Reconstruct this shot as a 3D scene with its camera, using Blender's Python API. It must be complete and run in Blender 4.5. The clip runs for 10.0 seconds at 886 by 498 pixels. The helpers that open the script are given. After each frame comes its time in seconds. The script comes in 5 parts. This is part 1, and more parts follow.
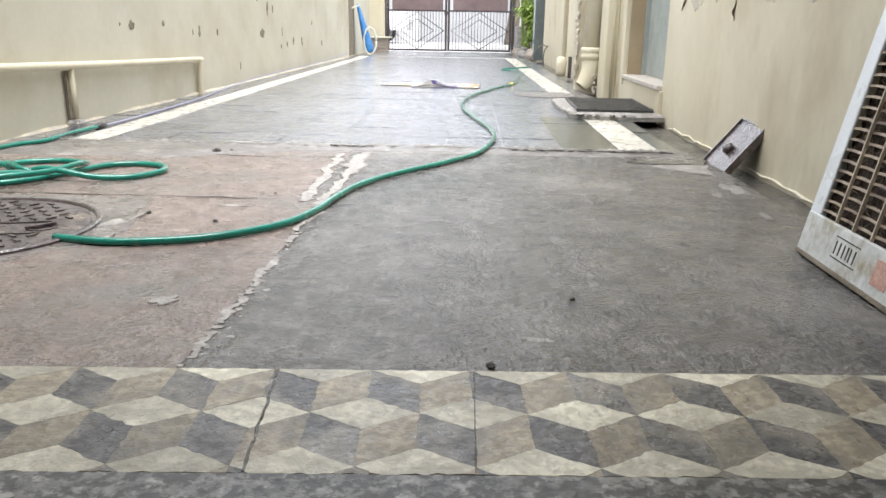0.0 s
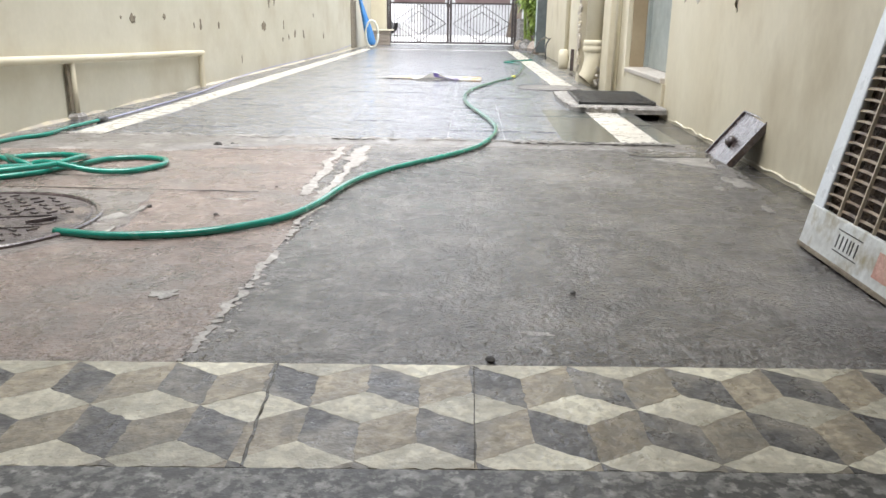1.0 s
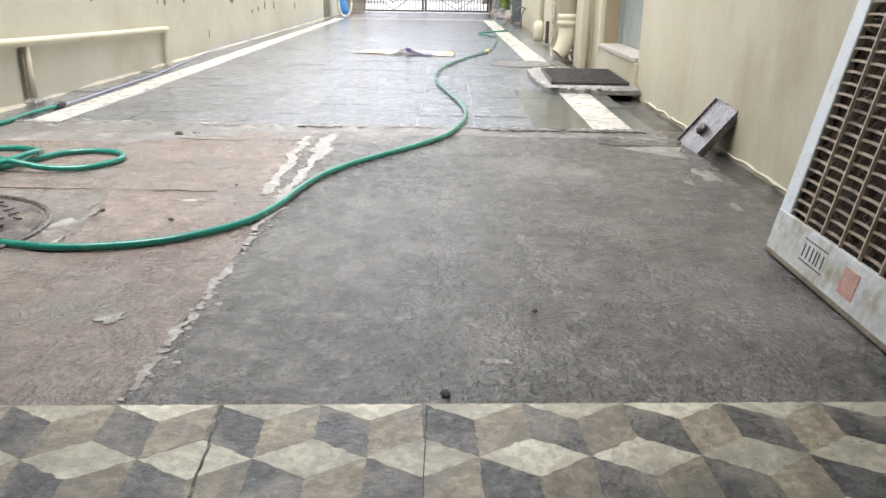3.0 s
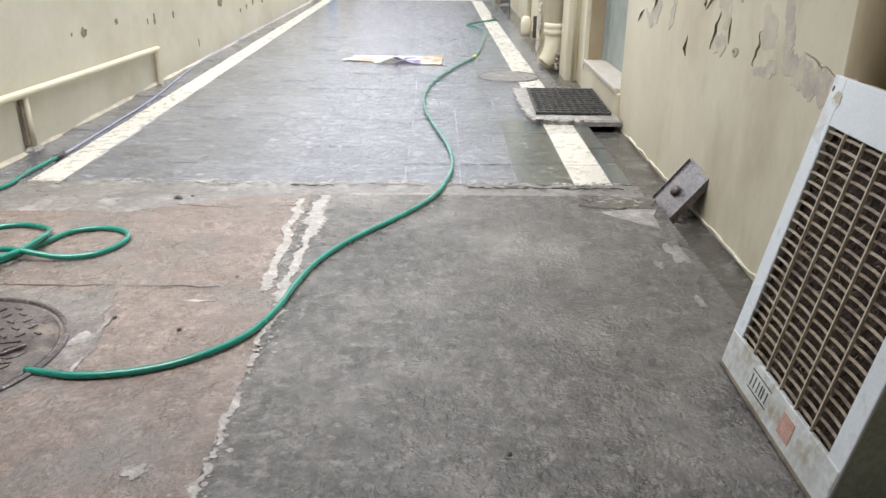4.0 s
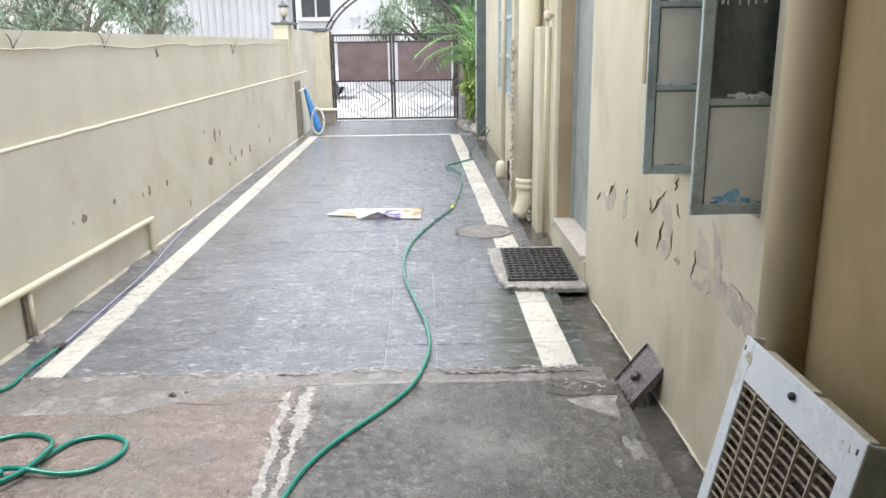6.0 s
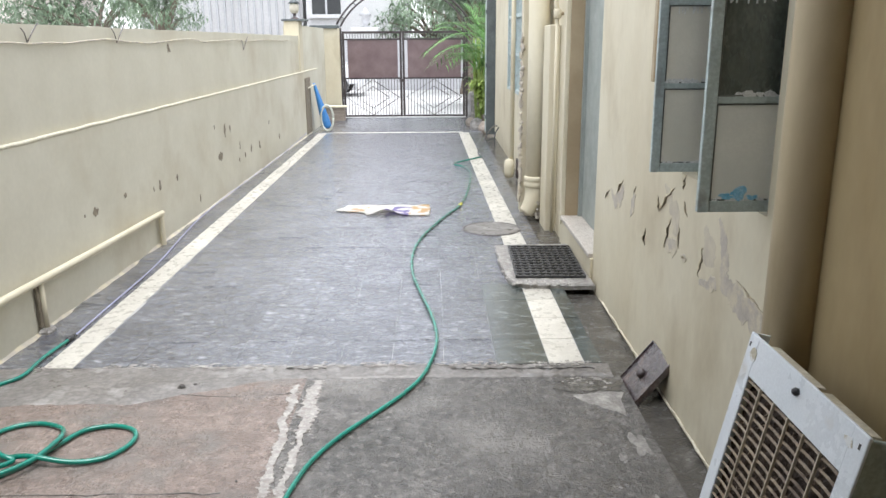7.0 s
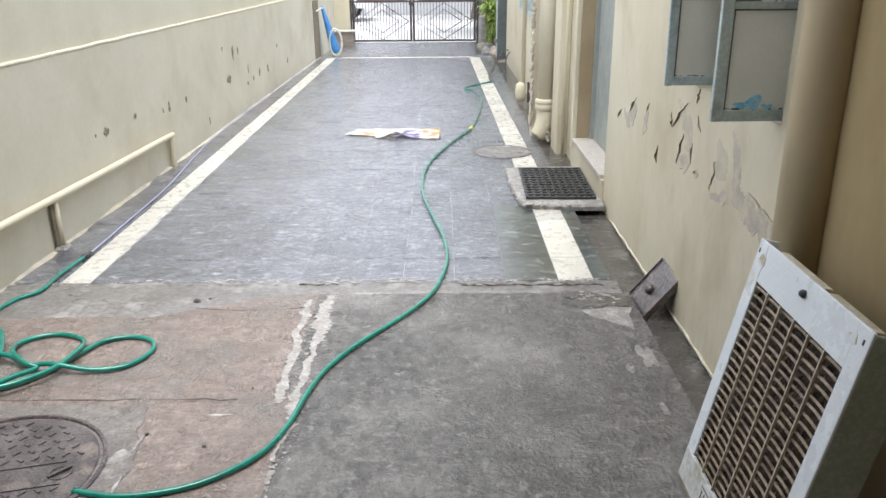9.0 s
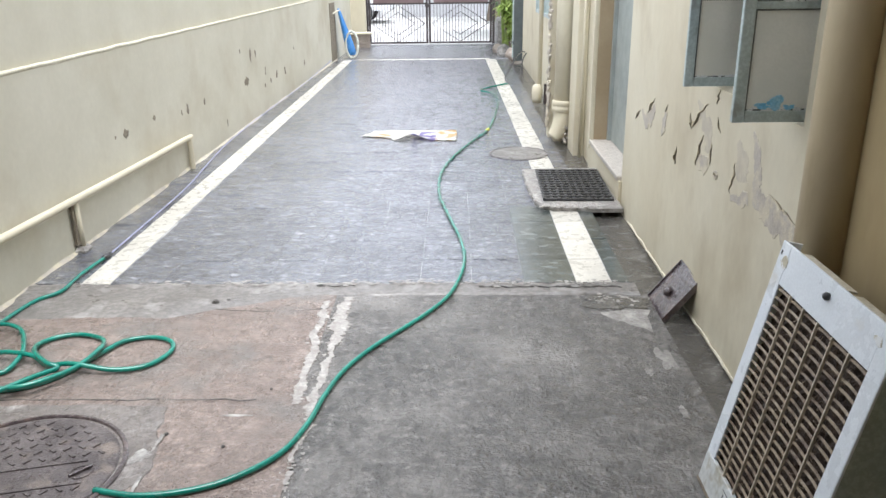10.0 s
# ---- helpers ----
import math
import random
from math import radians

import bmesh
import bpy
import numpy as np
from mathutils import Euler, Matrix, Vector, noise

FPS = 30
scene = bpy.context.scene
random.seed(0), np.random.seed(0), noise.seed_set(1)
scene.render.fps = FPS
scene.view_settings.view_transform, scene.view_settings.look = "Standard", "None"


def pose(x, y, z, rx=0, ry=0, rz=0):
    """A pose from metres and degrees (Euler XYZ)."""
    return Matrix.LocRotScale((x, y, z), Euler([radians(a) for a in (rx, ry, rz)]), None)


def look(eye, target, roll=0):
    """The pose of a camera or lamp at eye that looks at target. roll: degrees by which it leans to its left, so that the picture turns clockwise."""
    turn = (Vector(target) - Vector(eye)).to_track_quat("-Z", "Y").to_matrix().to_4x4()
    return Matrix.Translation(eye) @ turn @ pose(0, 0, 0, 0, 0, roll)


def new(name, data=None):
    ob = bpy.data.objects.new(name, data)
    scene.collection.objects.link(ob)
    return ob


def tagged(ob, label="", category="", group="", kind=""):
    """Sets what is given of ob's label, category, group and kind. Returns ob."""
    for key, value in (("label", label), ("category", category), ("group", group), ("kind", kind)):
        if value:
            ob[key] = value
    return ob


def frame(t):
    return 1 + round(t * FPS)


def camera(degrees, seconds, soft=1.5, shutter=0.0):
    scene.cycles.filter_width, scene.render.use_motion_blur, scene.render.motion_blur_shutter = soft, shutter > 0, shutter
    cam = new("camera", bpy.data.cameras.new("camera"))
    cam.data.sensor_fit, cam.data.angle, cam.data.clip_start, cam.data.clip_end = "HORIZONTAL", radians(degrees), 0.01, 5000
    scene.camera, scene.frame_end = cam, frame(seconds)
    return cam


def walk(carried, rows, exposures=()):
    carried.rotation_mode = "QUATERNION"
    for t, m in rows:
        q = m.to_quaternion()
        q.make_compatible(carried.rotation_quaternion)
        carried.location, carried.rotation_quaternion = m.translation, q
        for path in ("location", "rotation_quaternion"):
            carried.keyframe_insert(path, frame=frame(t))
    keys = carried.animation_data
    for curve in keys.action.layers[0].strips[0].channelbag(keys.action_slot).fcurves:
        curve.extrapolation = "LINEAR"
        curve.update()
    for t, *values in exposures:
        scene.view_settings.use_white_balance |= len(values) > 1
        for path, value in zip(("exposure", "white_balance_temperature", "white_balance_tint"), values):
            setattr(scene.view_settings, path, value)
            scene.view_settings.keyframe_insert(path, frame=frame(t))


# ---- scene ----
cam = camera(59.5, 10.0)
PATH = [
    (0, (0.034, 0.037, 0.493), (-0.032, 1.957, -0.061), 0.9),
    (0.5, (0.025, 0.029, 0.492), (-0.039, 1.948, -0.068), 1.0),
    (1, (0.038, 0.041, 0.493), (-0.034, 1.956, -0.078), 0.8),
    (1.5, (0.036, 0.035, 0.501), (-0.035, 1.949, -0.075), 0.8),
    (2, (0.061, 0.038, 0.503), (-0.014, 1.952, -0.072), 0.7),
    (3.5, (0.076, 0.138, 0.728), (0.083, 2.007, 0.015), 0.8),
    (4, (0.085, 0.096, 1.004), (0.091, 1.946, 0.245), 0.5),
    (4.5, (0.102, 0.063, 1.217), (0.147, 1.904, 0.436), -0.8),
    (5, (0.115, 0.033, 1.332), (0.157, 1.891, 0.593), -2.3),
    (5.5, (0.122, -0.006, 1.4), (0.144, 1.892, 0.769), -2.1),
    (6, (0.137, -0.027, 1.446), (0.176, 1.905, 0.934), -0.8),
    (7.5, (0.133, -0.062, 1.429), (0.136, 1.867, 0.902), -0.4),
    (8, (0.128, -0.077, 1.41), (0.115, 1.828, 0.802), -0.5),
    (8.5, (0.14, -0.087, 1.4), (0.131, 1.802, 0.742), -0.5),
    (9, (0.129, -0.083, 1.384), (0.122, 1.796, 0.699), -0.5),
    (9.5, (0.116, -0.081, 1.377), (0.098, 1.793, 0.678), -0.6),
    (10, (0.119, -0.081, 1.382), (0.073, 1.799, 0.702), -0.8),
]
walk(cam, [(t, look(eye, target, roll)) for t, eye, target, roll in PATH], exposures=[(0, 1.92, 6350, 11), (2.2, 1.91, 6350, 11), (3.5, 1.84, 6350, 11), (4.5, 1.68, 6350, 11), (5.1, 1.72, 6300, 11), (6.0, 1.63, 6200, 11), (7.5, 1.53, 6180, 11), (9.0, 1.65, 6170, 11), (10, 1.73, 6080, 11)])

# ---- light ----
world = bpy.data.worlds.new("overcast")
scene.world = world
world.use_nodes = True
wn = world.node_tree
sky = wn.nodes.new("ShaderNodeTexSky")
sky.sky_type = "NISHITA"
sky.sun_disc = False
sky.sun_elevation, sky.sun_rotation = radians(79), radians(166)
sky.dust_density, sky.ozone_density = 1.0, 1.0
pale = wn.nodes.new("ShaderNodeHueSaturation")
pale.inputs["Saturation"].default_value = 0.12
wn.links.new(sky.outputs[0], pale.inputs["Color"])
wn.links.new(pale.outputs[0], wn.nodes["Background"].inputs["Color"])
wn.nodes["Background"].inputs["Strength"].default_value = 0.15
sun_data = bpy.data.lights.new("sun", "SUN")
sun_data.energy, sun_data.angle, sun_data.color = 1.4, radians(45), (1.0, 0.985, 0.96)
sun = new("sun", sun_data)
sun.matrix_world = look((0.4, 2.9, 9.0), (0.0, 4.5, 0.0))


# ---- helpers of this scene ----
def empty(name, label, category, group="", kind="", at=None):
    ob = new(name)
    if at is not None:
        ob.matrix_world = at
    return tagged(ob, label, category, group, kind)


def mesh_of(bm, name, mats, smooth=False):
    me = bpy.data.meshes.new(name)
    bmesh.ops.recalc_face_normals(bm, faces=bm.faces)
    bm.to_mesh(me)
    bm.free()
    for m in (mats if isinstance(mats, (list, tuple)) else [mats]):
        me.materials.append(m)
    if smooth:
        for p in me.polygons:
            p.use_smooth = True
    return me


def part(name, bm, material, parent, label="", smooth=False):
    ob = new(name, mesh_of(bm, name, material, smooth))
    ob.parent = parent
    if label:
        tagged(ob, label)
    return ob


def thing(name, bm, material, label, category, group="", kind="", smooth=False):
    return tagged(new(name, mesh_of(bm, name, material, smooth)), label, category, group, kind)


def box(bm, x0, x1, y0, y1, z0, z1, m=None, bevel=0.0):
    vs = [bm.verts.new((x, y, z)) for x in (x0, x1) for y in (y0, y1) for z in (z0, z1)]
    fs = [bm.faces.new([vs[i] for i in q]) for q in
          ((0, 1, 3, 2), (4, 6, 7, 5), (0, 4, 5, 1), (2, 3, 7, 6), (0, 2, 6, 4), (1, 5, 7, 3))]
    if bevel:
        edges = list({e for f in fs for e in f.edges})
        r = bmesh.ops.bevel(bm, geom=edges, offset=bevel, segments=2, affect="EDGES", profile=0.5)
        vs = list({v for f in r["faces"] for v in f.verts} | {v for v in vs if v.is_valid})
    if m is not None:
        bmesh.ops.transform(bm, matrix=m, verts=vs)
    return bm


def boxed(*a, **k):
    return box(bmesh.new(), *a, **k)


def ring(bm, centre, side, up, r, n):
    return [bm.verts.new(centre + side * (r * math.cos(2 * math.pi * i / n)) + up * (r * math.sin(2 * math.pi * i / n))) for i in range(n)]


def tube(bm, pts, r, n=10, caps=True):
    """A round tube along points; r is one radius or one for each point."""
    pts = [Vector(p) for p in pts]
    rs = r if isinstance(r, (list, tuple)) else [r] * len(pts)
    last, up, first = None, None, None
    for i, p in enumerate(pts):
        d = (pts[min(i + 1, len(pts) - 1)] - pts[max(i - 1, 0)]).normalized()
        if up is None:
            up = d.orthogonal().normalized()
        up = (up - d * up.dot(d)).normalized()
        now = ring(bm, p, d.cross(up), up, rs[i], n)
        if last:
            for k in range(n):
                bm.faces.new((last[k], last[(k + 1) % n], now[(k + 1) % n], now[k]))
        else:
            first = now
        last = now
    if caps:
        bm.faces.new(first[::-1]), bm.faces.new(last)
    return bm


def spline(pts, per=8):
    """Catmull-Rom points through pts."""
    pts = [Vector(p) for p in pts]
    out = []
    for i in range(len(pts) - 1):
        a, b, c, d = pts[max(i - 1, 0)], pts[i], pts[i + 1], pts[min(i + 2, len(pts) - 1)]
        for k in range(per):
            t = k / per
            out.append(0.5 * ((2 * b) + (c - a) * t + (2 * a - 5 * b + 4 * c - d) * t * t + (3 * b - a - 3 * c + d) * t ** 3))
    return out + [pts[-1]]


def lathe(bm, profile, n=24, at=(0, 0, 0), wobble=0.0):
    """Turns (radius, height) round a vertical axis."""
    rows = []
    for r, z in profile:
        rows.append([bm.verts.new((at[0] + r * math.cos(2 * math.pi * k / n) * (1 + wobble * noise.noise((k, z * 9, r))), at[1] + r * math.sin(2 * math.pi * k / n), at[2] + z)) for k in range(n)])
    for a, b in zip(rows, rows[1:]):
        for k in range(n):
            bm.faces.new((a[k], a[(k + 1) % n], b[(k + 1) % n], b[k]))
    bm.faces.new(rows[0][::-1]), bm.faces.new(rows[-1])
    return bm


def prism(bm, outline, z0, z1, chamfer=0.0):
    """An upright slab over a flat outline, its top edge chamfered towards its middle."""
    cx, cy = sum(p[0] for p in outline) / len(outline), sum(p[1] for p in outline) / len(outline)
    low = [bm.verts.new((x, y, z0)) for x, y in outline]
    rows = [low]
    if chamfer:
        rows.append([bm.verts.new((x, y, z1 - chamfer)) for x, y in outline])
    top = []
    for x, y in outline:
        d = math.hypot(x - cx, y - cy) or 1
        k = 1 - chamfer / d
        top.append(bm.verts.new((cx + (x - cx) * k, cy + (y - cy) * k, z1)))
    rows.append(top)
    n = len(outline)
    for a, b in zip(rows, rows[1:]):
        for k in range(n):
            bm.faces.new((a[k], a[(k + 1) % n], b[(k + 1) % n], b[k]))
    bm.faces.new(top)
    return bm


def blob(rx, ry, n=18, rough=0.35, seed=0.0):
    """An uneven closed outline."""
    out = []
    for k in range(n):
        a = 2 * math.pi * k / n
        w = 1 + rough * 1.3 * noise.noise((math.cos(a) * 1.3 + seed * 7.3, math.sin(a) * 1.3, seed)) + rough * 0.35 * noise.noise((k * 1.7, seed, 3))
        out.append((rx * w * math.cos(a), ry * w * math.sin(a)))
    return out


# ---- materials ----
def material(name, low, high, rough=(0.5, 0.7), scale=6.0, grain=120.0, bump=0.15, metal=0.0, stains=None, stain_scale=1.5, stain_size=(0.55, 0.7), stretch=(1, 1, 1), coat=0.0, vary=0.0, fine=0.35, mottle=(0.62, 0.42), mid=0.0, light=0.0):
    """Two-scale mottled surface: a large cloud, a fine grain, optional stains, uneven gloss and relief."""
    m = bpy.data.materials.new(name)
    m.use_nodes = True
    t = m.node_tree
    n, l, b = t.nodes, t.links, t.nodes["Principled BSDF"]
    co = n.new("ShaderNodeNewGeometry")
    mp = n.new("ShaderNodeMapping")
    mp.inputs["Scale"].default_value = stretch
    l.new(co.outputs["Position"], mp.inputs["Vector"])

    def cloud(s, detail=5.0):
        x = n.new("ShaderNodeTexNoise")
        x.inputs["Scale"].default_value, x.inputs["Detail"].default_value, x.inputs["Roughness"].default_value = s, detail, 0.6
        l.new(mp.outputs[0], x.inputs["Vector"])
        return x

    def ramp(x, a, c):
        r = n.new("ShaderNodeMapRange")
        r.inputs["From Min"].default_value, r.inputs["From Max"].default_value = a, c
        l.new(x, r.inputs["Value"])
        return r.outputs[0]

    def mix(f, a, c, kind="MIX"):
        x = n.new("ShaderNodeMix")
        x.data_type, x.blend_type = "RGBA", kind
        for sock, v in ((x.inputs[0], f), (x.inputs[6], a), (x.inputs[7], c)):
            if isinstance(v, (int, float)):
                sock.default_value = v
            elif isinstance(v, tuple):
                sock.default_value = (*v, 1)
            else:
                l.new(v, sock)
        return x.outputs[2]

    big, small = cloud(scale), cloud(grain, 3.0)
    colour = mix(ramp(big.outputs[0], 0.35, 0.65), low, high)
    dark = tuple(0.45 * c for c in low)
    colour = mix(ramp(small.outputs[0], *mottle), colour, mix(fine, colour, dark))
    if mid:
        colour = mix(ramp(cloud(scale * 6, 4.0).outputs[0], 0.42, 0.62), colour, mix(mid, colour, dark))
    if light:
        colour = mix(ramp(cloud(scale * 9, 5.0).outputs[0], 0.54, 0.68), colour, mix(light, colour, tuple(min(0.8, 1.9 * c) for c in high)))
    if stains:
        patch = ramp(cloud(stain_scale, 8.0).outputs[0], *stain_size)
        colour = mix(patch, colour, stains)
    if vary:
        info = n.new("ShaderNodeObjectInfo")
        hs = n.new("ShaderNodeHueSaturation")
        l.new(colour, hs.inputs["Color"])
        r = n.new("ShaderNodeMapRange")
        r.inputs["To Min"].default_value, r.inputs["To Max"].default_value = 1 - vary, 1 + vary
        l.new(info.outputs["Random"], r.inputs["Value"])
        l.new(r.outputs[0], hs.inputs["Value"])
        colour = hs.outputs[0]
    l.new(colour, b.inputs["Base Color"])
    gloss = n.new("ShaderNodeMapRange")
    gloss.inputs["From Min"].default_value, gloss.inputs["From Max"].default_value = 0.35, 0.65
    gloss.inputs["To Min"].default_value, gloss.inputs["To Max"].default_value = rough
    l.new(cloud(scale * 2.7).outputs[0], gloss.inputs["Value"])
    l.new(gloss.outputs[0], b.inputs["Roughness"])
    b.inputs["Metallic"].default_value = metal
    b.inputs["Coat Weight"].default_value, b.inputs["Coat Roughness"].default_value = coat, 0.2
    b.inputs["Coat IOR"].default_value = 1.4
    if bump:
        add = n.new("ShaderNodeMath")
        add.operation = "ADD"
        l.new(small.outputs[0], add.inputs[0])
        l.new(cloud(grain * 0.3, 4.0).outputs[0], add.inputs[1])
        bp = n.new("ShaderNodeBump")
        bp.inputs["Strength"].default_value, bp.inputs["Distance"].default_value = bump, 0.01
        l.new(add.outputs[0], bp.inputs["Height"])
        l.new(bp.outputs[0], b.inputs["Normal"])
        l.new(bp.outputs[0], b.inputs["Coat Normal"])
    return m


def plain_glass(name, tint, rough):
    m = bpy.data.materials.new(name)
    m.use_nodes = True
    b = m.node_tree.nodes["Principled BSDF"]
    b.inputs["Base Color"].default_value = (*tint, 1)
    b.inputs["Transmission Weight"].default_value, b.inputs["Roughness"].default_value, b.inputs["IOR"].default_value = 1.0, rough, 1.45
    return m


WALL = material("cream_wall_paint", (0.60, 0.54, 0.395), (0.67, 0.62, 0.475), (0.55, 0.8), 1.6, 30, 0.03, stains=(0.45, 0.385, 0.255), stain_scale=1.9, stain_size=(0.52, 0.74), stretch=(1, 1, 0.6), fine=0.05)
# browner and darker than WALL: porch shade put into the wall colour
WALL_SHADED = material("ochre_porch_shade_paint", (0.345, 0.255, 0.12), (0.43, 0.335, 0.18), (0.5, 0.75), 1.6, 30, 0.04, stains=(0.25, 0.18, 0.08), stain_scale=2.4, stain_size=(0.5, 0.75), stretch=(1, 1, 0.4), fine=0.06)
# cream pipe paint, browned to carry the shade on its porch side
PIPE_SHADED = material("shaded_cream_pipe_paint", (0.43, 0.345, 0.20), (0.52, 0.43, 0.275), (0.4, 0.65), 1.6, 30, 0.04, stains=(0.31, 0.235, 0.12), stain_scale=2.4, stain_size=(0.5, 0.75), stretch=(1, 1, 0.4), fine=0.06)
RIM = material("pale_plaster_edge", (0.72, 0.66, 0.50), (0.8, 0.76, 0.62), (0.6, 0.8), 9, 90, 0.3)
PLASTER = material("bare_grey_plaster", (0.45, 0.405, 0.345), (0.54, 0.49, 0.415), (0.7, 0.9), 8, 90, 0.2, stains=(0.61, 0.55, 0.415), stain_scale=11, stain_size=(0.47, 0.6), fine=0.12)
CHIP = material("dark_chipped_render", (0.20, 0.165, 0.12), (0.32, 0.275, 0.205), (0.7, 0.9), 20, 140, 0.5)
GROUT = material("pale_tile_grout", (0.36, 0.36, 0.355), (0.48, 0.48, 0.47), (0.5, 0.7), 6, 60, 0.2, stains=(0.13, 0.134, 0.14), stain_scale=2.6, stain_size=(0.44, 0.54))
FADED = material("thinned_grey_cream_paint", (0.55, 0.495, 0.38), (0.61, 0.555, 0.435), (0.6, 0.8), 9, 60, 0.08, stains=(0.50, 0.45, 0.36), stain_scale=14, stain_size=(0.48, 0.62), fine=0.08)
FLAKE = material("curled_paint_flake", (0.58, 0.50, 0.33), (0.66, 0.58, 0.40), (0.5, 0.7), 8, 80, 0.1)
PINK = material("wet_pinkish_concrete", (0.20, 0.154, 0.13), (0.315, 0.250, 0.214), (0.1, 0.5), 3.2, 75, 0.9, stains=(0.165, 0.152, 0.138), stain_scale=2.6, stain_size=(0.50, 0.68), fine=0.45, coat=0.2, mottle=(0.64, 0.42), mid=0.45, light=0.22)
GREY = material("wet_grey_concrete", (0.112, 0.105, 0.095), (0.20, 0.187, 0.172), (0.08, 0.5), 3.4, 70, 0.9, stains=(0.235, 0.22, 0.203), stain_scale=2.2, stain_size=(0.5, 0.74), fine=0.55, coat=0.2, mottle=(0.64, 0.42), mid=0.8, light=0.4)
COLLAR = material("grey_cement_collar", (0.175, 0.153, 0.138), (0.25, 0.224, 0.205), (0.12, 0.5), 4.0, 70, 0.6, stains=(0.36, 0.34, 0.315), stain_scale=9, stain_size=(0.58, 0.72), fine=0.4, coat=0.15, mid=0.35)
CEMENT = material("rough_cement", (0.24, 0.225, 0.207), (0.34, 0.322, 0.298), (0.25, 0.55), 14, 70, 0.6, stains=(0.46, 0.44, 0.41), stain_scale=20, stain_size=(0.5, 0.66), fine=0.5)
LIME = material("white_lime_filler", (0.35, 0.328, 0.30), (0.50, 0.475, 0.44), (0.35, 0.65), 22, 70, 0.5, stains=(0.25, 0.225, 0.205), stain_scale=26, stain_size=(0.46, 0.6), fine=0.5)
DARKWET = material("wet_dark_gutter", (0.065, 0.06, 0.053), (0.12, 0.113, 0.102), (0.08, 0.32), 8, 60, 0.5, stains=(0.2, 0.19, 0.172), stain_scale=11, stain_size=(0.57, 0.72), coat=0.3)
SLATE = material("wet_slate_tile", (0.105, 0.110, 0.130), (0.235, 0.245, 0.278), (0.06, 0.42), 6.0, 80, 0.55, stains=(0.40, 0.405, 0.42), stain_scale=21, stain_size=(0.55, 0.72), stretch=(0.7, 1.15, 1), vary=0.2, coat=1.0, fine=0.7, mottle=(0.58, 0.44), mid=0.7, light=0.2)
SLATE.node_tree.nodes["Principled BSDF"].inputs["Coat IOR"].default_value = 1.7
MARBLE_G = material("green_black_marble", (0.04, 0.048, 0.045), (0.085, 0.098, 0.092), (0.05, 0.25), 9, 60, 0.12, stains=(0.2, 0.215, 0.208), stain_scale=14, stain_size=(0.54, 0.7), stretch=(0.8, 1.6, 1), vary=0.2, coat=0.6)
CREAM = material("cream_marble_strip", (0.50, 0.475, 0.415), (0.60, 0.575, 0.51), (0.2, 0.45), 7, 50, 0.15, stains=(0.49, 0.465, 0.41), stain_scale=6, stain_size=(0.5, 0.7), vary=0.14, fine=0.2)
MOS_D = material("mosaic_dark_piece", (0.085, 0.083, 0.081), (0.155, 0.15, 0.142), (0.2, 0.55), 14, 55, 0.4, stains=(0.26, 0.24, 0.20), stain_scale=12, stain_size=(0.47, 0.66), vary=0.15, fine=0.6, mottle=(0.57, 0.45))
MOS_T = material("mosaic_tan_piece", (0.28, 0.24, 0.172), (0.415, 0.36, 0.262), (0.25, 0.55), 17, 55, 0.4, stains=(0.165, 0.155, 0.13), stain_scale=9, stain_size=(0.46, 0.66), vary=0.18, fine=0.5, mottle=(0.57, 0.45))
MOS_C = material("mosaic_cream_piece", (0.54, 0.505, 0.395), (0.68, 0.65, 0.515), (0.25, 0.55), 15, 55, 0.4, stains=(0.29, 0.27, 0.21), stain_scale=8, stain_size=(0.48, 0.68), vary=0.16, fine=0.4, mottle=(0.57, 0.45))
GRANITE = material("speckled_granite", (0.10, 0.10, 0.092), (0.25, 0.245, 0.225), (0.3, 0.55), 40, 55, 0.25, stains=(0.36, 0.35, 0.32), stain_scale=45, stain_size=(0.55, 0.66), fine=0.8, mottle=(0.55, 0.47))
SILL = material("speckled_sill_stone", (0.50, 0.45, 0.39), (0.66, 0.61, 0.54), (0.25, 0.5), 30, 140, 0.15)
HOSE = material("green_rubber_hose", (0.0, 0.165, 0.118), (0.01, 0.235, 0.172), (0.12, 0.3), 8, 200, 0.03, coat=0.6)
VIOLET = material("violet_plastic_pipe", (0.34, 0.34, 0.52), (0.44, 0.44, 0.60), (0.3, 0.5), 8, 200, 0.05)
YELLOW = material("yellow_tape", (0.65, 0.6, 0.08), (0.75, 0.7, 0.15), (0.4, 0.6), 20, 200, 0.1)
IRON = material("cast_iron_cover", (0.075, 0.063, 0.062), (0.15, 0.13, 0.125), (0.2, 0.45), 10, 90, 0.5, stains=(0.2, 0.165, 0.14), stain_scale=9)
RUST = material("rusty_brown_iron", (0.06, 0.045, 0.047), (0.115, 0.09, 0.09), (0.12, 0.35), 14, 80, 0.3, stains=(0.155, 0.105, 0.085), stain_scale=14, stain_size=(0.56, 0.72), coat=0.9)
RUBBER = material("black_rubber", (0.025, 0.025, 0.026), (0.055, 0.055, 0.056), (0.2, 0.4), 20, 150, 0.2)
ENAMEL = material("white_enamelled_steel", (0.74, 0.785, 0.82), (0.80, 0.84, 0.87), (0.22, 0.4), 5, 150, 0.04, stains=(0.62, 0.61, 0.57), stain_scale=6, stain_size=(0.62, 0.8), fine=0.1)
DIRTY = material("dirty_white_enamel", (0.58, 0.59, 0.56), (0.74, 0.76, 0.75), (0.3, 0.5), 14, 60, 0.1, stains=(0.34, 0.30, 0.20), stain_scale=16, stain_size=(0.52, 0.68), fine=0.25)
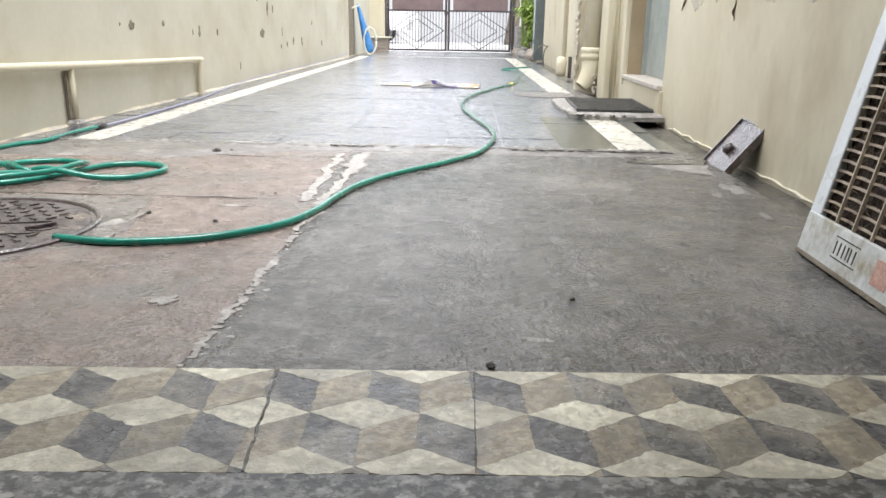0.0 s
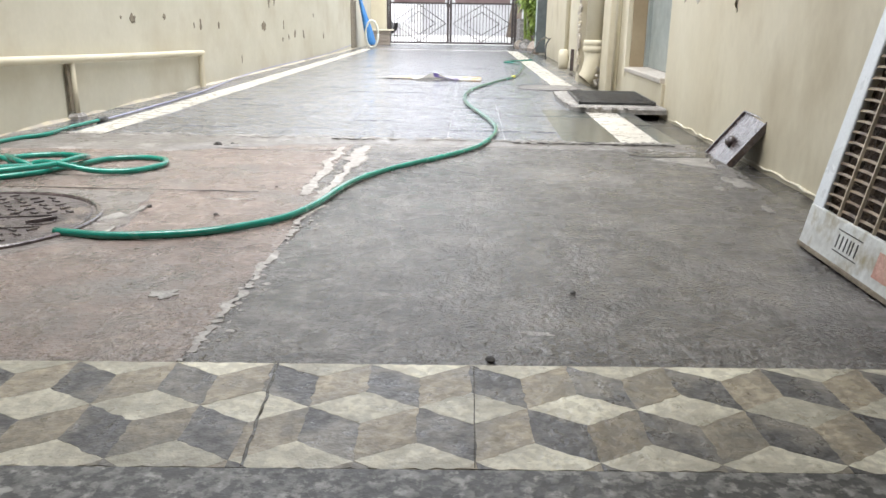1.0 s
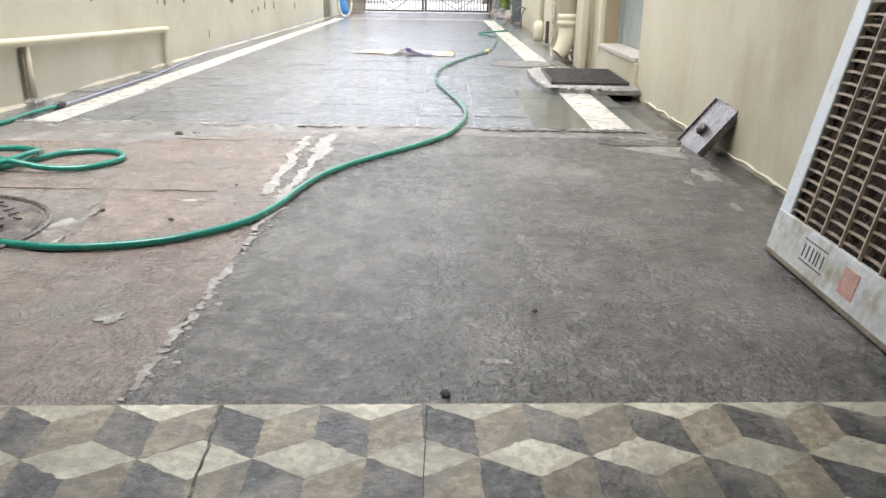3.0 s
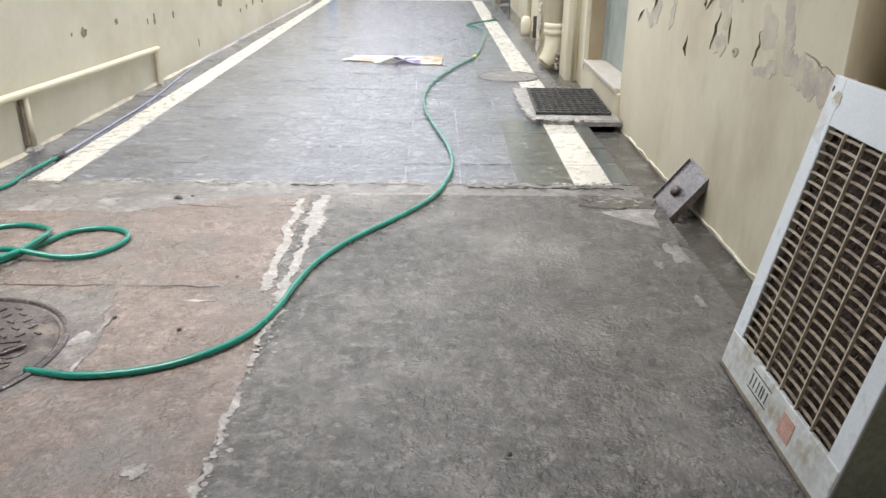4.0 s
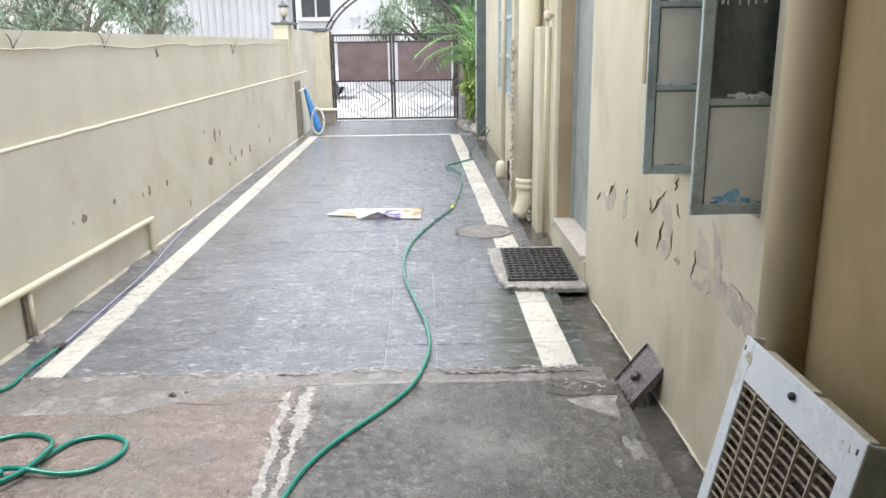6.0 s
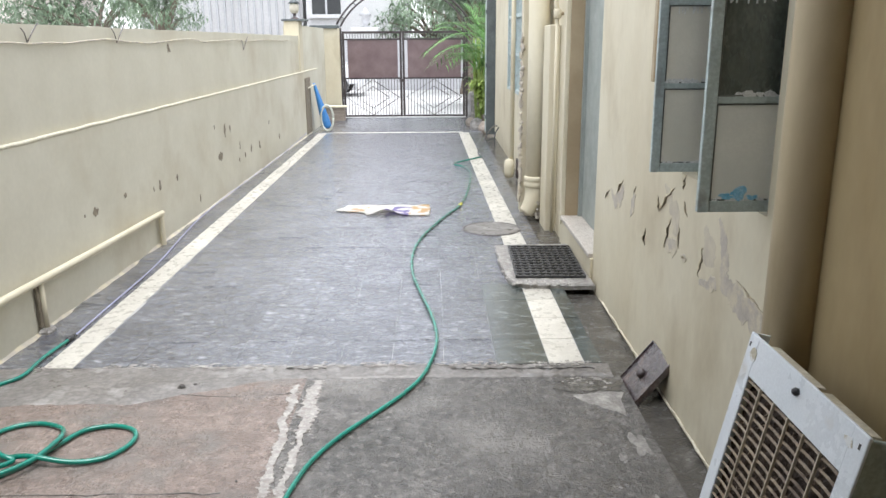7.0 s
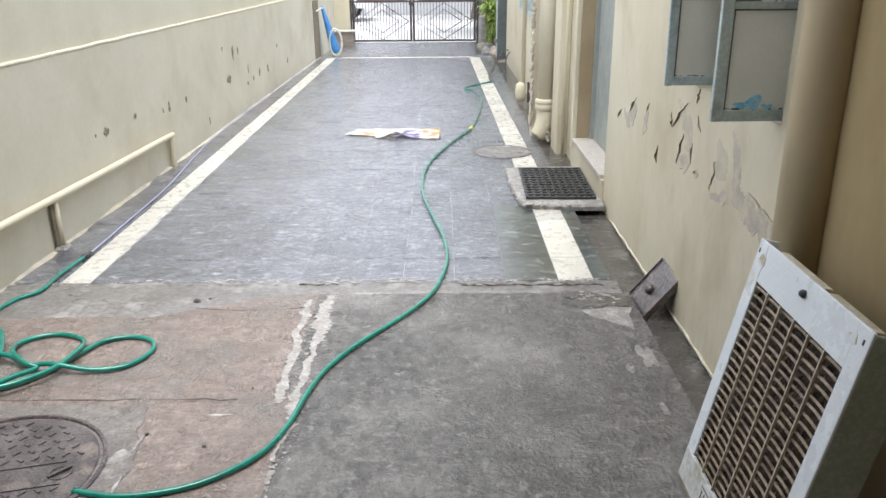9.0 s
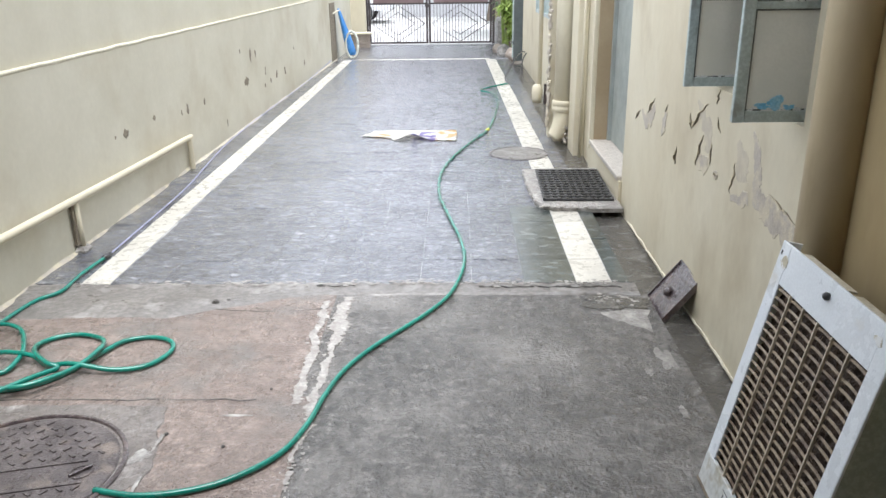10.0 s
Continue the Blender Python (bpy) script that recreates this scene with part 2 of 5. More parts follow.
GRILLE = material("grimy_beige_grille", (0.25, 0.185, 0.12), (0.42, 0.335, 0.23), (0.4, 0.6), 20, 120, 0.2, stains=(0.11, 0.07, 0.045), stain_scale=13, stain_size=(0.47, 0.62))
GRILLE_BAR = material("pale_beige_grille_bar", (0.54, 0.475, 0.36), (0.66, 0.59, 0.465), (0.4, 0.6), 20, 120, 0.05, stains=(0.5, 0.42, 0.3), stain_scale=17, stain_size=(0.6, 0.74), fine=0.05)
WOOL = material("brown_wood_wool", (0.028, 0.017, 0.011), (0.08, 0.05, 0.03), (0.7, 0.9), 30, 160, 0.8, stains=(0.16, 0.105, 0.06), stain_scale=28, stain_size=(0.62, 0.72))
INK_AND_UNLIT = material("black_print_and_unlit_fill", (0.03, 0.03, 0.03), (0.06, 0.06, 0.06), (0.4, 0.6), 30, 200, 0)
STICKER = material("faded_red_sticker", (0.55, 0.30, 0.24), (0.66, 0.42, 0.35), (0.5, 0.7), 25, 150, 0.1)
TAPE = material("yellowed_tape", (0.60, 0.54, 0.36), (0.50, 0.47, 0.40), (0.4, 0.6), 60, 150, 0.1, stains=(0.74, 0.76, 0.76), stain_scale=50, stain_size=(0.48, 0.56))
BLUEFRAME = material("blue_grey_window_paint", (0.43, 0.51, 0.50), (0.54, 0.62, 0.605), (0.35, 0.55), 10, 90, 0.2, stains=(0.32, 0.345, 0.33), stain_scale=16, stain_size=(0.56, 0.72), fine=0.25)
DOORPAINT = material("grey_green_door_paint", (0.29, 0.325, 0.30), (0.36, 0.39, 0.362), (0.4, 0.6), 4, 80, 0.1, stains=(0.27, 0.28, 0.255), stain_scale=5, stain_size=(0.55, 0.75), fine=0.15)
FROST = material("frosted_dusty_glass", (0.60, 0.60, 0.56), (0.74, 0.73, 0.68), (0.3, 0.5), 7, 120, 0.1, stains=(0.5, 0.52, 0.49), stain_scale=5, stain_size=(0.48, 0.7), fine=0.15)
ft = FROST.node_tree
thin_glass, glass_mix = ft.nodes.new("ShaderNodeBsdfTranslucent"), ft.nodes.new("ShaderNodeMixShader")
thin_glass.inputs["Color"].default_value = (0.80, 0.78, 0.71, 1)
glass_mix.inputs[0].default_value = 0.55
ft.links.new(ft.nodes["Principled BSDF"].outputs[0], glass_mix.inputs[1])
ft.links.new(thin_glass.outputs[0], glass_mix.inputs[2])
ft.links.new(glass_mix.outputs[0], ft.nodes["Material Output"].inputs["Surface"])
PUTTY = material("dark_window_putty", (0.10, 0.11, 0.105), (0.2, 0.21, 0.2), (0.6, 0.8), 25, 120, 0.1)
FARPANE = material("pale_window_pane", (0.40, 0.42, 0.42), (0.52, 0.54, 0.54), (0.2, 0.4), 4, 120, 0.05)
DARKGLASS = material("dark_dirty_glass", (0.075, 0.09, 0.08), (0.13, 0.15, 0.135), (0.1, 0.35), 5, 120, 0.05, stains=(0.24, 0.27, 0.25), stain_scale=7, stain_size=(0.56, 0.8), stretch=(1, 1, 0.5))
DRIP = material("white_paint_drips", (0.7, 0.72, 0.72), (0.8, 0.82, 0.82), (0.5, 0.7), 20, 150, 0.2)
SKYBLUE = material("sky_blue_paint_smear", (0.16, 0.52, 0.80), (0.38, 0.66, 0.82), (0.4, 0.6), 40, 150, 0.2)
REVEAL = material("brown_door_reveal", (0.33, 0.25, 0.15), (0.40, 0.315, 0.20), (0.5, 0.7), 3, 50, 0.05, fine=0.06)
GATE = material("brown_black_gate_paint", (0.045, 0.035, 0.035), (0.085, 0.068, 0.066), (0.35, 0.55), 8, 100, 0.1)
# maroon lightened towards grey to take in the haze before the gate
PANEL_HAZED = material("haze_lifted_maroon_sheet", (0.155, 0.105, 0.105), (0.21, 0.15, 0.148), (0.4, 0.6), 4, 60, 0.05, fine=0.1)
BLUEBAG = material("bright_blue_cloth", (0.05, 0.24, 0.62), (0.12, 0.36, 0.75), (0.5, 0.8), 8, 120, 0.2)
PALEHOSE = material("pale_cream_hose", (0.66, 0.68, 0.6), (0.76, 0.78, 0.7), (0.3, 0.5), 8, 120, 0.05)
PAPER = material("wet_newsprint", (0.76, 0.74, 0.70), (0.84, 0.82, 0.78), (0.35, 0.6), 9, 120, 0.05, fine=0.1)
PAPER_V = material("violet_print", (0.22, 0.18, 0.45), (0.36, 0.30, 0.58), (0.4, 0.6), 12, 120, 0.1)
PAPER_O = material("orange_print", (0.70, 0.46, 0.20), (0.76, 0.58, 0.32), (0.4, 0.6), 12, 120, 0.1)
SOIL = material("wet_black_soil", (0.03, 0.027, 0.024), (0.07, 0.06, 0.052), (0.4, 0.7), 60, 200, 0.3)
LEAF = material("palm_leaf", (0.09, 0.24, 0.05), (0.19, 0.38, 0.09), (0.3, 0.5), 6, 90, 0.05)
# leaf tone lifted a little for rain haze
LEAF_D = material("dark_leaf", (0.07, 0.145, 0.055), (0.14, 0.24, 0.09), (0.3, 0.5), 4, 90, 0.05)
LEAF_Y = material("yellow_green_leaf", (0.20, 0.30, 0.05), (0.32, 0.40, 0.09), (0.35, 0.6), 5, 90, 0.05)
BARK = material("grey_brown_bark", (0.13, 0.10, 0.075), (0.22, 0.18, 0.14), (0.7, 0.9), 12, 80, 0.6)
STEEL = material("dark_green_grey_steel", (0.085, 0.10, 0.105), (0.13, 0.15, 0.15), (0.4, 0.6), 6, 90, 0.1)
# white render brightened, with the rain fog put into its colour
WHITEWALL = material("haze_lifted_white_render", (0.72, 0.715, 0.71), (0.82, 0.815, 0.81), (0.6, 0.8), 0.7, 30, 0.1, stains=(0.62, 0.62, 0.61), stain_scale=0.5)
PINKWALL = material("pale_pink_far_render", (0.72, 0.62, 0.58), (0.78, 0.69, 0.65), (0.6, 0.8), 0.7, 30, 0.1)
# grey render raised likewise for the fog
GREYWALL = material("haze_lifted_grey_render", (0.55, 0.55, 0.565), (0.65, 0.65, 0.665), (0.6, 0.8), 0.8, 30, 0.1)
STREET = material("wet_street", (0.56, 0.55, 0.54), (0.70, 0.69, 0.67), (0.25, 0.55), 0.8, 30, 0.3)
EARTH = material("earth_ground", (0.16, 0.14, 0.11), (0.26, 0.235, 0.19), (0.7, 0.9), 1.2, 30, 0.4)
CEILING = material("brown_porch_ceiling", (0.20, 0.165, 0.12), (0.27, 0.225, 0.17), (0.7, 0.9), 1.2, 60, 0.1)
CARWHITE = material("white_car_paint", (0.7, 0.7, 0.71), (0.78, 0.78, 0.79), (0.15, 0.25), 2, 60, 0.0, coat=0.6)
CARGLASS = material("dark_car_glass", (0.02, 0.022, 0.025), (0.035, 0.038, 0.04), (0.05, 0.1), 2, 60, 0.0)
TIN = material("stacked_bricks_clay", (0.36, 0.30, 0.25), (0.46, 0.40, 0.34), (0.6, 0.8), 9, 80, 0.3)
LAMP = material("milky_lamp_glass", (0.6, 0.55, 0.42), (0.7, 0.66, 0.55), (0.2, 0.4), 6, 60, 0.0)
WALL_L = material("grey_cream_wall_paint", (0.575, 0.545, 0.435), (0.65, 0.62, 0.51), (0.55, 0.8), 1.3, 30, 0.03, stains=(0.50, 0.45, 0.335), stain_scale=1.2, stain_size=(0.49, 0.7), fine=0.05)
# greyed and lightened leaf colour, holding the haze over the far trees
HAZED_LEAF = material("haze_paled_far_leaf", (0.15, 0.22, 0.135), (0.25, 0.33, 0.21), (0.35, 0.55), 2, 60, 0.0)
LIP = material("grey_cement_band", (0.165, 0.152, 0.138), (0.245, 0.228, 0.21), (0.25, 0.55), 3.0, 40, 0.5, stains=(0.36, 0.345, 0.325), stain_scale=7, stain_size=(0.55, 0.75), fine=0.5, coat=0.1)

# ---- setting ----
LEFT, RIGHT = -1.905, 1.095
thing("ground", boxed(-400, 400, -300, 500, -0.5, -0.08), EARTH, "bare earth ground reaching to the horizon", "ground", kind="structure")
thing("road", boxed(-60, 60, 15.42, 24.5, -0.08, 0.004), STREET, "wet pale street outside the gate", "road", kind="structure")


def walled(y0, y1, z0, z1, x0, x1, holes):
    """A wall along y with openings (y0, y1, z0, z1) through it."""
    bm = bmesh.new()
    at = y0
    for a, b, lo, hi in sorted(holes):
        box(bm, x0, x1, at, a, z0, z1)
        box(bm, x0, x1, a, b, z0, lo)
        box(bm, x0, x1, a, b, hi, z1)
        at = b
    box(bm, x0, x1, at, y1, z0, z1)
    return bm


WIN = (2.13, 2.97, 0.945, 2.15)
DOOR = (4.50, 5.575, 0.17, 2.25)
FARWIN = (8.25, 10.0, 0.86, 2.15)
wall_right = thing("wall_right", walled(1.80, 12.35, -0.08, 3.0, RIGHT, RIGHT + 0.25, [WIN, DOOR, FARWIN]), WALL,
                   "cream painted house wall with peeling paint and damp stains", "wall", kind="structure")

thing("wall_porch_right", boxed(RIGHT, RIGHT + 0.25, -3.0, 1.80, -0.08, 3.0), WALL_SHADED, "brown-ochre porch wall beside the drain pipe, shade in its paint", "wall", kind="structure")


# left boundary wall, lower part a little thicker, its top falling gently towards the gate
def sloped_wall(x0, x1, y0, y1, top0, top1, n=60, rough=0.0):
    bm = bmesh.new()
    rows = []
    for i in range(n + 1):
        y = y0 + (y1 - y0) * i / n
        z = top0 + (top1 - top0) * i / n + rough * noise.noise((y * 5, 0, 0))
        rows.append([bm.verts.new(p) for p in ((x0, y, -0.08), (x1, y, -0.08), (x1, y, z + rough * noise.noise((y * 9, 3, 0))), (x0, y, z))])
    for a, b in zip(rows, rows[1:]):
        for k in range(4):
            bm.faces.new((a[k], a[(k + 1) % 4], b[(k + 1) % 4], b[k]))
    bm.faces.new(rows[0]), bm.faces.new(rows[-1][::-1])
    return bm


wall_left = thing("wall_left", sloped_wall(LEFT - 0.22, LEFT - 0.025, -3.0, 12.2, 1.543, 1.543, 90, 0.006), WALL_L,
                  "cream painted boundary wall with chipped patches", "wall", kind="structure")
part("dado", sloped_wall(LEFT - 0.025, LEFT, -3.0, 13.9, 0.945, 1.003, 200, 0.006), WALL_L, wall_left, "thicker cream lower wall")
bm = bmesh.new()
# tube paler than the wall, for light caught on the ledge top
tube(bm, [(LEFT - 0.008, y, 0.947 + 0.058 * (y + 3) / 16.9 + 0.006 * noise.noise((y * 4, 1, 0))) for y in [-3 + 0.1 * i for i in range(169)]], 0.013, 6)
part("dado_rim", bm, RIM, wall_left, "rough plaster line, ledge light in its pale colour", smooth=True)
part("wall_end", boxed(LEFT - 0.3, LEFT - 0.025, 12.5, 15.1, -0.08, 1.70), WALL_L, wall_left)
bm = bmesh.new()
rows = []
for i in range(520):
    y = -2.6 + 0.03 * i
    h, w = 0.013 + 0.016 * noise.noise((y * 3, 7, 0)) + 0.004 * noise.noise((y * 13, 7, 0)), 0.028 + 0.020 * noise.noise((y * 4, 9, 0)) + 0.004 * noise.noise((y * 13, 9, 0))
    rows.append([bm.verts.new(p) for p in ((LEFT - 0.001, y, h), (LEFT + 0.35 * w, y, 0.45 * h), (LEFT + w, y, 0.002))])
for a, b in zip(rows, rows[1:]):
    for k in range(2):
        bm.faces.new((a[k], b[k], b[k + 1], a[k + 1]))
part("skirting", bm, PLASTER, wall_left, "rough cement fillet at the wall foot", smooth=True)

# unseen porch walls; the back one is dark to cut bounced light
porch_wall = thing("wall_back", boxed(LEFT - 0.22, RIGHT + 0.25, -3.2, -3.0, -0.08, 3.3), REVEAL, "plain unseen wall closing the porch, brown to cut bounced light", "wall", kind="structure")
porch_side = thing("wall_porch", boxed(LEFT - 0.22, LEFT - 0.03, -3.0, 1.2, 1.56, 2.45), WALL, "unseen cream upper wall closing the porch", "wall", kind="structure")
# strip from y 0.95 to 2.7 is added to shade the house wall
ceiling = thing("ceiling", box(boxed(0.6, RIGHT, 0.95, 2.7, 2.45, 2.6), LEFT - 0.3, RIGHT, -3.0, 0.95, 2.45, 2.6), CEILING, "unseen brown porch ceiling slab with an added shading strip", "ceiling", kind="structure")


# ---- floors ----
def uneven(x0, x1, y0, y1, z0, z1, step=0.05, amp=0.003, edge=0.0):
    bm = bmesh.new()
    nx, ny = max(1, round((x1 - x0) / step)), max(1, round((y1 - y0) / step))
    g = {}
    for i in range(nx + 1):
        for j in range(ny + 1):
            x, y = x0 + (x1 - x0) * i / nx, y0 + (y1 - y0) * j / ny
            g[i, j] = bm.verts.new((x, y, z1 + amp * noise.noise((x * 4, y * 4, 0)) + amp * 0.6 * noise.noise((x * 15, y * 15, 2))))
    for i in range(nx):
        for j in range(ny):
            bm.faces.new((g[i, j], g[i + 1, j], g[i + 1, j + 1], g[i, j + 1]))
    rim = [g[i, 0] for i in range(nx + 1)] + [g[nx, j] for j in range(1, ny + 1)] + [g[i, ny] for i in range(nx - 1, -1, -1)] + [g[0, j] for j in range(ny - 1, 0, -1)]
    rim = [bm.verts.new(v.co) for v in rim]
    low = [bm.verts.new((v.co.x, v.co.y, z0)) for v in rim]
    for k in range(len(rim)):
        bm.faces.new((rim[k], rim[(k + 1) % len(rim)], low[(k + 1) % len(rim)], low[k]))
    return bm


STEP = 3.24
TZ = 0.004
floor = empty("floor", "wet grey and pinkish concrete yard floor", "floor", kind="structure")
part("pink_slab", uneven(LEFT, -0.44, 0.90, 3.13, -0.08, 0.0), PINK, floor, "wet pinkish concrete slab", smooth=True)
part("pink_edge", uneven(-0.46, -0.39, 0.90, 2.25, -0.08, 0.0012), PINK, floor, "wet pinkish concrete by the joint", smooth=True)
part("grey_slab", uneven(-0.44, 0.95, 0.90, 3.13, -0.08, 0.0), GREY, floor, "wet grey concrete slab", smooth=True)
part("gutter_bed", uneven(0.90, RIGHT, 1.04, 12.3, -0.1, -0.032, 0.06, 0.006), DARKWET, floor, "wet dark drain channel", smooth=True)
bm = bmesh.new()
rows = []
for i in range(90):
    x = LEFT + 0.002 + (-0.42 - LEFT) * i / 89
    k = min(1.0, max(0.0, (-0.45 - x) / 0.7))
    y = 3.15 - 0.25 * k ** 1.2 + 0.022 * noise.noise((x * 5, 2, 0)) + 0.010 * noise.noise((x * 22, 4, 0))
    rows.append([bm.verts.new(p) for p in ((x, y - 0.012, -0.006), (x, y, 0.0022), (x, max(y + 0.01, 3.10), 0.0036), (x, 3.19, 0.004))])
for a, b in zip(rows, rows[1:]):
    for k in range(3):
        bm.faces.new((a[k], b[k], b[k + 1], a[k + 1]))
part("cement_band", bm, LIP, floor, "grey cement band before the step", smooth=True)
collar = [(-0.87, 2.19), (-0.85, 2.05), (-0.80, 1.85), (-0.83, 1.70), (-0.93, 1.56), (-1.2, 1.44), (-1.5, 1.5), (-1.6, 1.8), (-1.52, 2.19), (-1.15, 2.205)]
part("manhole_collar", prism(bmesh.new(), [(x + 0.02 * noise.noise((x * 14, y * 14, 1)), y + 0.012 * noise.noise((x * 14, y * 14, 4))) for x, y in [(a[0] + (b[0] - a[0]) * t / 6, a[1] + (b[1] - a[1]) * t / 6) for a, b in zip(collar, collar[1:] + collar[:1]) for t in range(6)]], -0.02, 0.0034, 0.009), COLLAR, floor, "grey cement collar round the manhole")
# broken cement lip at the step
bm = bmesh.new()
rows = []
for i in range(150):
    x = LEFT + (0.92 - LEFT) * i / 149
    j = 0.02 * noise.noise((x * 6, 0, 5)) + 0.012 * noise.noise((x * 30, 0, 5))
    up = 0.006 * noise.noise((x * 22, 1, 5))
    rows.append([bm.verts.new(p) for p in ((x, 3.125 + j, -0.06), (x, 3.13 + j, 0.001), (x, 3.17 + j * 0.8, 0.003 + 0.5 * up), (x, STEP - 0.03 + j * 0.6, 0.006 + 0.8 * up), (x, STEP + 0.005 + j * 0.5, 0.010 + up), (x, STEP + 0.03 + 0.7 * j, TZ - 0.002))])
for a, b in zip(rows, rows[1:]):
    for k in range(5):
        bm.faces.new((a[k], b[k], b[k + 1], a[k + 1]))
part("cement_lip", bm, LIP, floor, "broken cement edge of the step", smooth=True)


rnd = random.Random(31)
bm = bmesh.new()
for i in range(620):
    x = rnd.uniform(LEFT + 0.2, 0.9)
    if noise.noise((x * 5, 0, 9)) < -0.1 and rnd.random() < 0.7:
        continue
    r = rnd.uniform(0.001, 0.0034)
    bmesh.ops.create_icosphere(bm, subdivisions=1, radius=r, matrix=Matrix.Translation((x, STEP + 0.01 + 0.012 * noise.noise((x * 6, 0, 5)) + rnd.gauss(0, 0.018), 0.011)) @ Matrix.Diagonal((rnd.uniform(1.5, 8), rnd.uniform(0.8, 2.4), 0.5, 1)))
tagged(part("mortar_crumbs", bm, LIME, floor, "pale broken mortar along the step"), kind="stuff")


def streak(x_of, y0, y1, w_of, seed):
    """A ragged band of filler along y, with gaps."""
    bm = bmesh.new()
    last = None
    n = int((y1 - y0) / 0.005)
    for i in range(n + 1):
        y = y0 + (y1 - y0) * i / n
        x = x_of(y) + 0.016 * noise.noise((y * 6, seed, 8)) + 0.008 * noise.noise((y * 21, seed, 3))
        k = 0.7 * noise.noise((y * 8, seed, 0)) - (0.5 if y < 2.0 else 0.0)
        a, b = (w_of(y) * (0.95 + k + 0.6 * noise.noise((y * 19, seed, side * 7.7)) + 0.85 * noise.noise((y * 80, seed, side * 5.1))) for side in (1, 2))
        if a + b < 0.006:
            last = None
            continue
        a, b = max(a, 0.002), max(b, 0.002)
        now = [bm.verts.new(p) for p in ((x - a, y, -0.004), (x - 0.9 * a, y, 0.0024), (x + 0.9 * b, y, 0.0024), (x + b, y, -0.004))]
        if last:
            for q in range(3):
                bm.faces.new((last[q], last[q + 1], now[q + 1], now[q]))
        last = now
    return bm


part("filler_streak", streak(lambda y: -0.447 - 0.045 * max(0.0, y - 2.4), 2.2, 3.06, lambda y: 0.019, 1.0), LIME, floor, "white lime filler in the slab joint", smooth=False)
part("filler_streak", streak(lambda y: -0.386 - 0.02 * max(0.0, y - 2.85), 1.06, 3.11, lambda y: 0.017 + 0.015 * min(1.0, max(0.0, (y - 2.6) / 0.2)), 2.0), LIME, floor, smooth=False)
rnd = random.Random(52)
bm = bmesh.new()
for i in range(260):
    y = rnd.uniform(1.1, 3.1)
    x = (-0.386 if y < 2.2 or i % 2 else -0.455) + rnd.gauss(0, 0.02)
    bmesh.ops.create_icosphere(bm, subdivisions=1, radius=rnd.uniform(0.0012, 0.005), matrix=Matrix.Translation((x, y, 0.0008)) @ Matrix.Diagonal((rnd.uniform(0.8, 2.0), rnd.uniform(0.8, 2.2), 0.3, 1)))
tagged(part("filler_crumbs", bm, LIME, floor, "loose white crumbs along the filler"), kind="stuff")
bm = bmesh.new()
tube(bm, [(-1.85 + 0.055 * i, 2.23 + 0.02 * noise.noise((i * 0.7, 0, 0)), -0.0005) for i in range(24)], 0.0032, 5)
part("crack", bm, DARKWET, floor)
bm = bmesh.new()
tube(bm, [(-1.5 + 0.05 * i, 2.99 + 0.03 * math.sin(i * 0.3) + 0.01 * noise.noise((i * 0.7, 0, 0)), -0.0005) for i in range(22)], 0.0022, 5)
part("crack", bm, DARKWET, floor)
for x, y, a, c, s in ((-0.855, 1.9, 0.035, 0.045, 1), (-0.83, 1.98, 0.012, 0.06, 2), (-0.815, 1.76, 0.01, 0.06, 15), (-0.52, 1.36, 0.03, 0.03, 3), (0.885, 2.52, 0.04, 0.13, 5), (0.80, 2.42, 0.02, 0.04, 8), (0.78, 3.06, 0.03, 0.02, 9), (0.84, 3.10, 0.025, 0.02, 10), (0.15, 1.22, 0.03, 0.012, 11), (0.62, 1.09, 0.03, 0.02, 12), (-1.1, 1.26, 0.05, 0.02, 13), (0.85, 2.15, 0.02, 0.05, 6), (-0.62, 2.13, 0.07, 0.008, 7)):
    part("filler_patch", prism(bmesh.new(), [(x + p, y + q) for p, q in blob(a * 0.7, c * 0.7, 28, 0.75, s)], -0.01, 0.0046 if x < -0.7 else 0.0016, 0.001), CEMENT, floor)

part("wet_hollow", prism(bmesh.new(), [(0.80 + p, 3.03 + q) for p, q in blob(0.15, 0.075, 44, 0.5, 4.0)], -0.01, 0.0032, 0.001), DARKWET, floor, "wet dark broken concrete by the drain lid")
for x0, n, y0, seed in ((0.12, 34, 3.245, 1), (0.20, 22, 3.205, 2), (0.55, 16, 3.20, 3), (-0.55, 10, 3.225, 4)):
    bm = bmesh.new()
    tube(bm, [(x0 + 0.02 * i, y0 + 0.022 * noise.noise((i * 0.35, seed, 0)) + 0.008 * noise.noise((i * 1.3, seed, 2)), 0.009) for i in range(n)], [0.0028 + 0.005 * max(-0.4, noise.noise((i * 0.8, seed, 5))) for i in range(n)], 5)
    part("crack", bm, DARKWET, floor, "dark wet crack along the step")
wedge = [(0.70, 2.93), (0.78, 2.95), (0.86, 2.955), (0.925, 2.96), (0.905, 2.88), (0.895, 2.80), (0.885, 2.745), (0.86, 2.78), (0.82, 2.80), (0.79, 2.84), (0.74, 2.875)]
part("filler_patch", prism(bmesh.new(), [(x + 0.02 * noise.noise((x * 30, y * 30, 1)), y + 0.02 * noise.noise((x * 30, y * 30, 4))) for x, y in wedge], -0.01, 0.003, 0.002), CEMENT, floor, "pale worn cement wedge by the drain")
rnd = random.Random(77)
bm = bmesh.new()
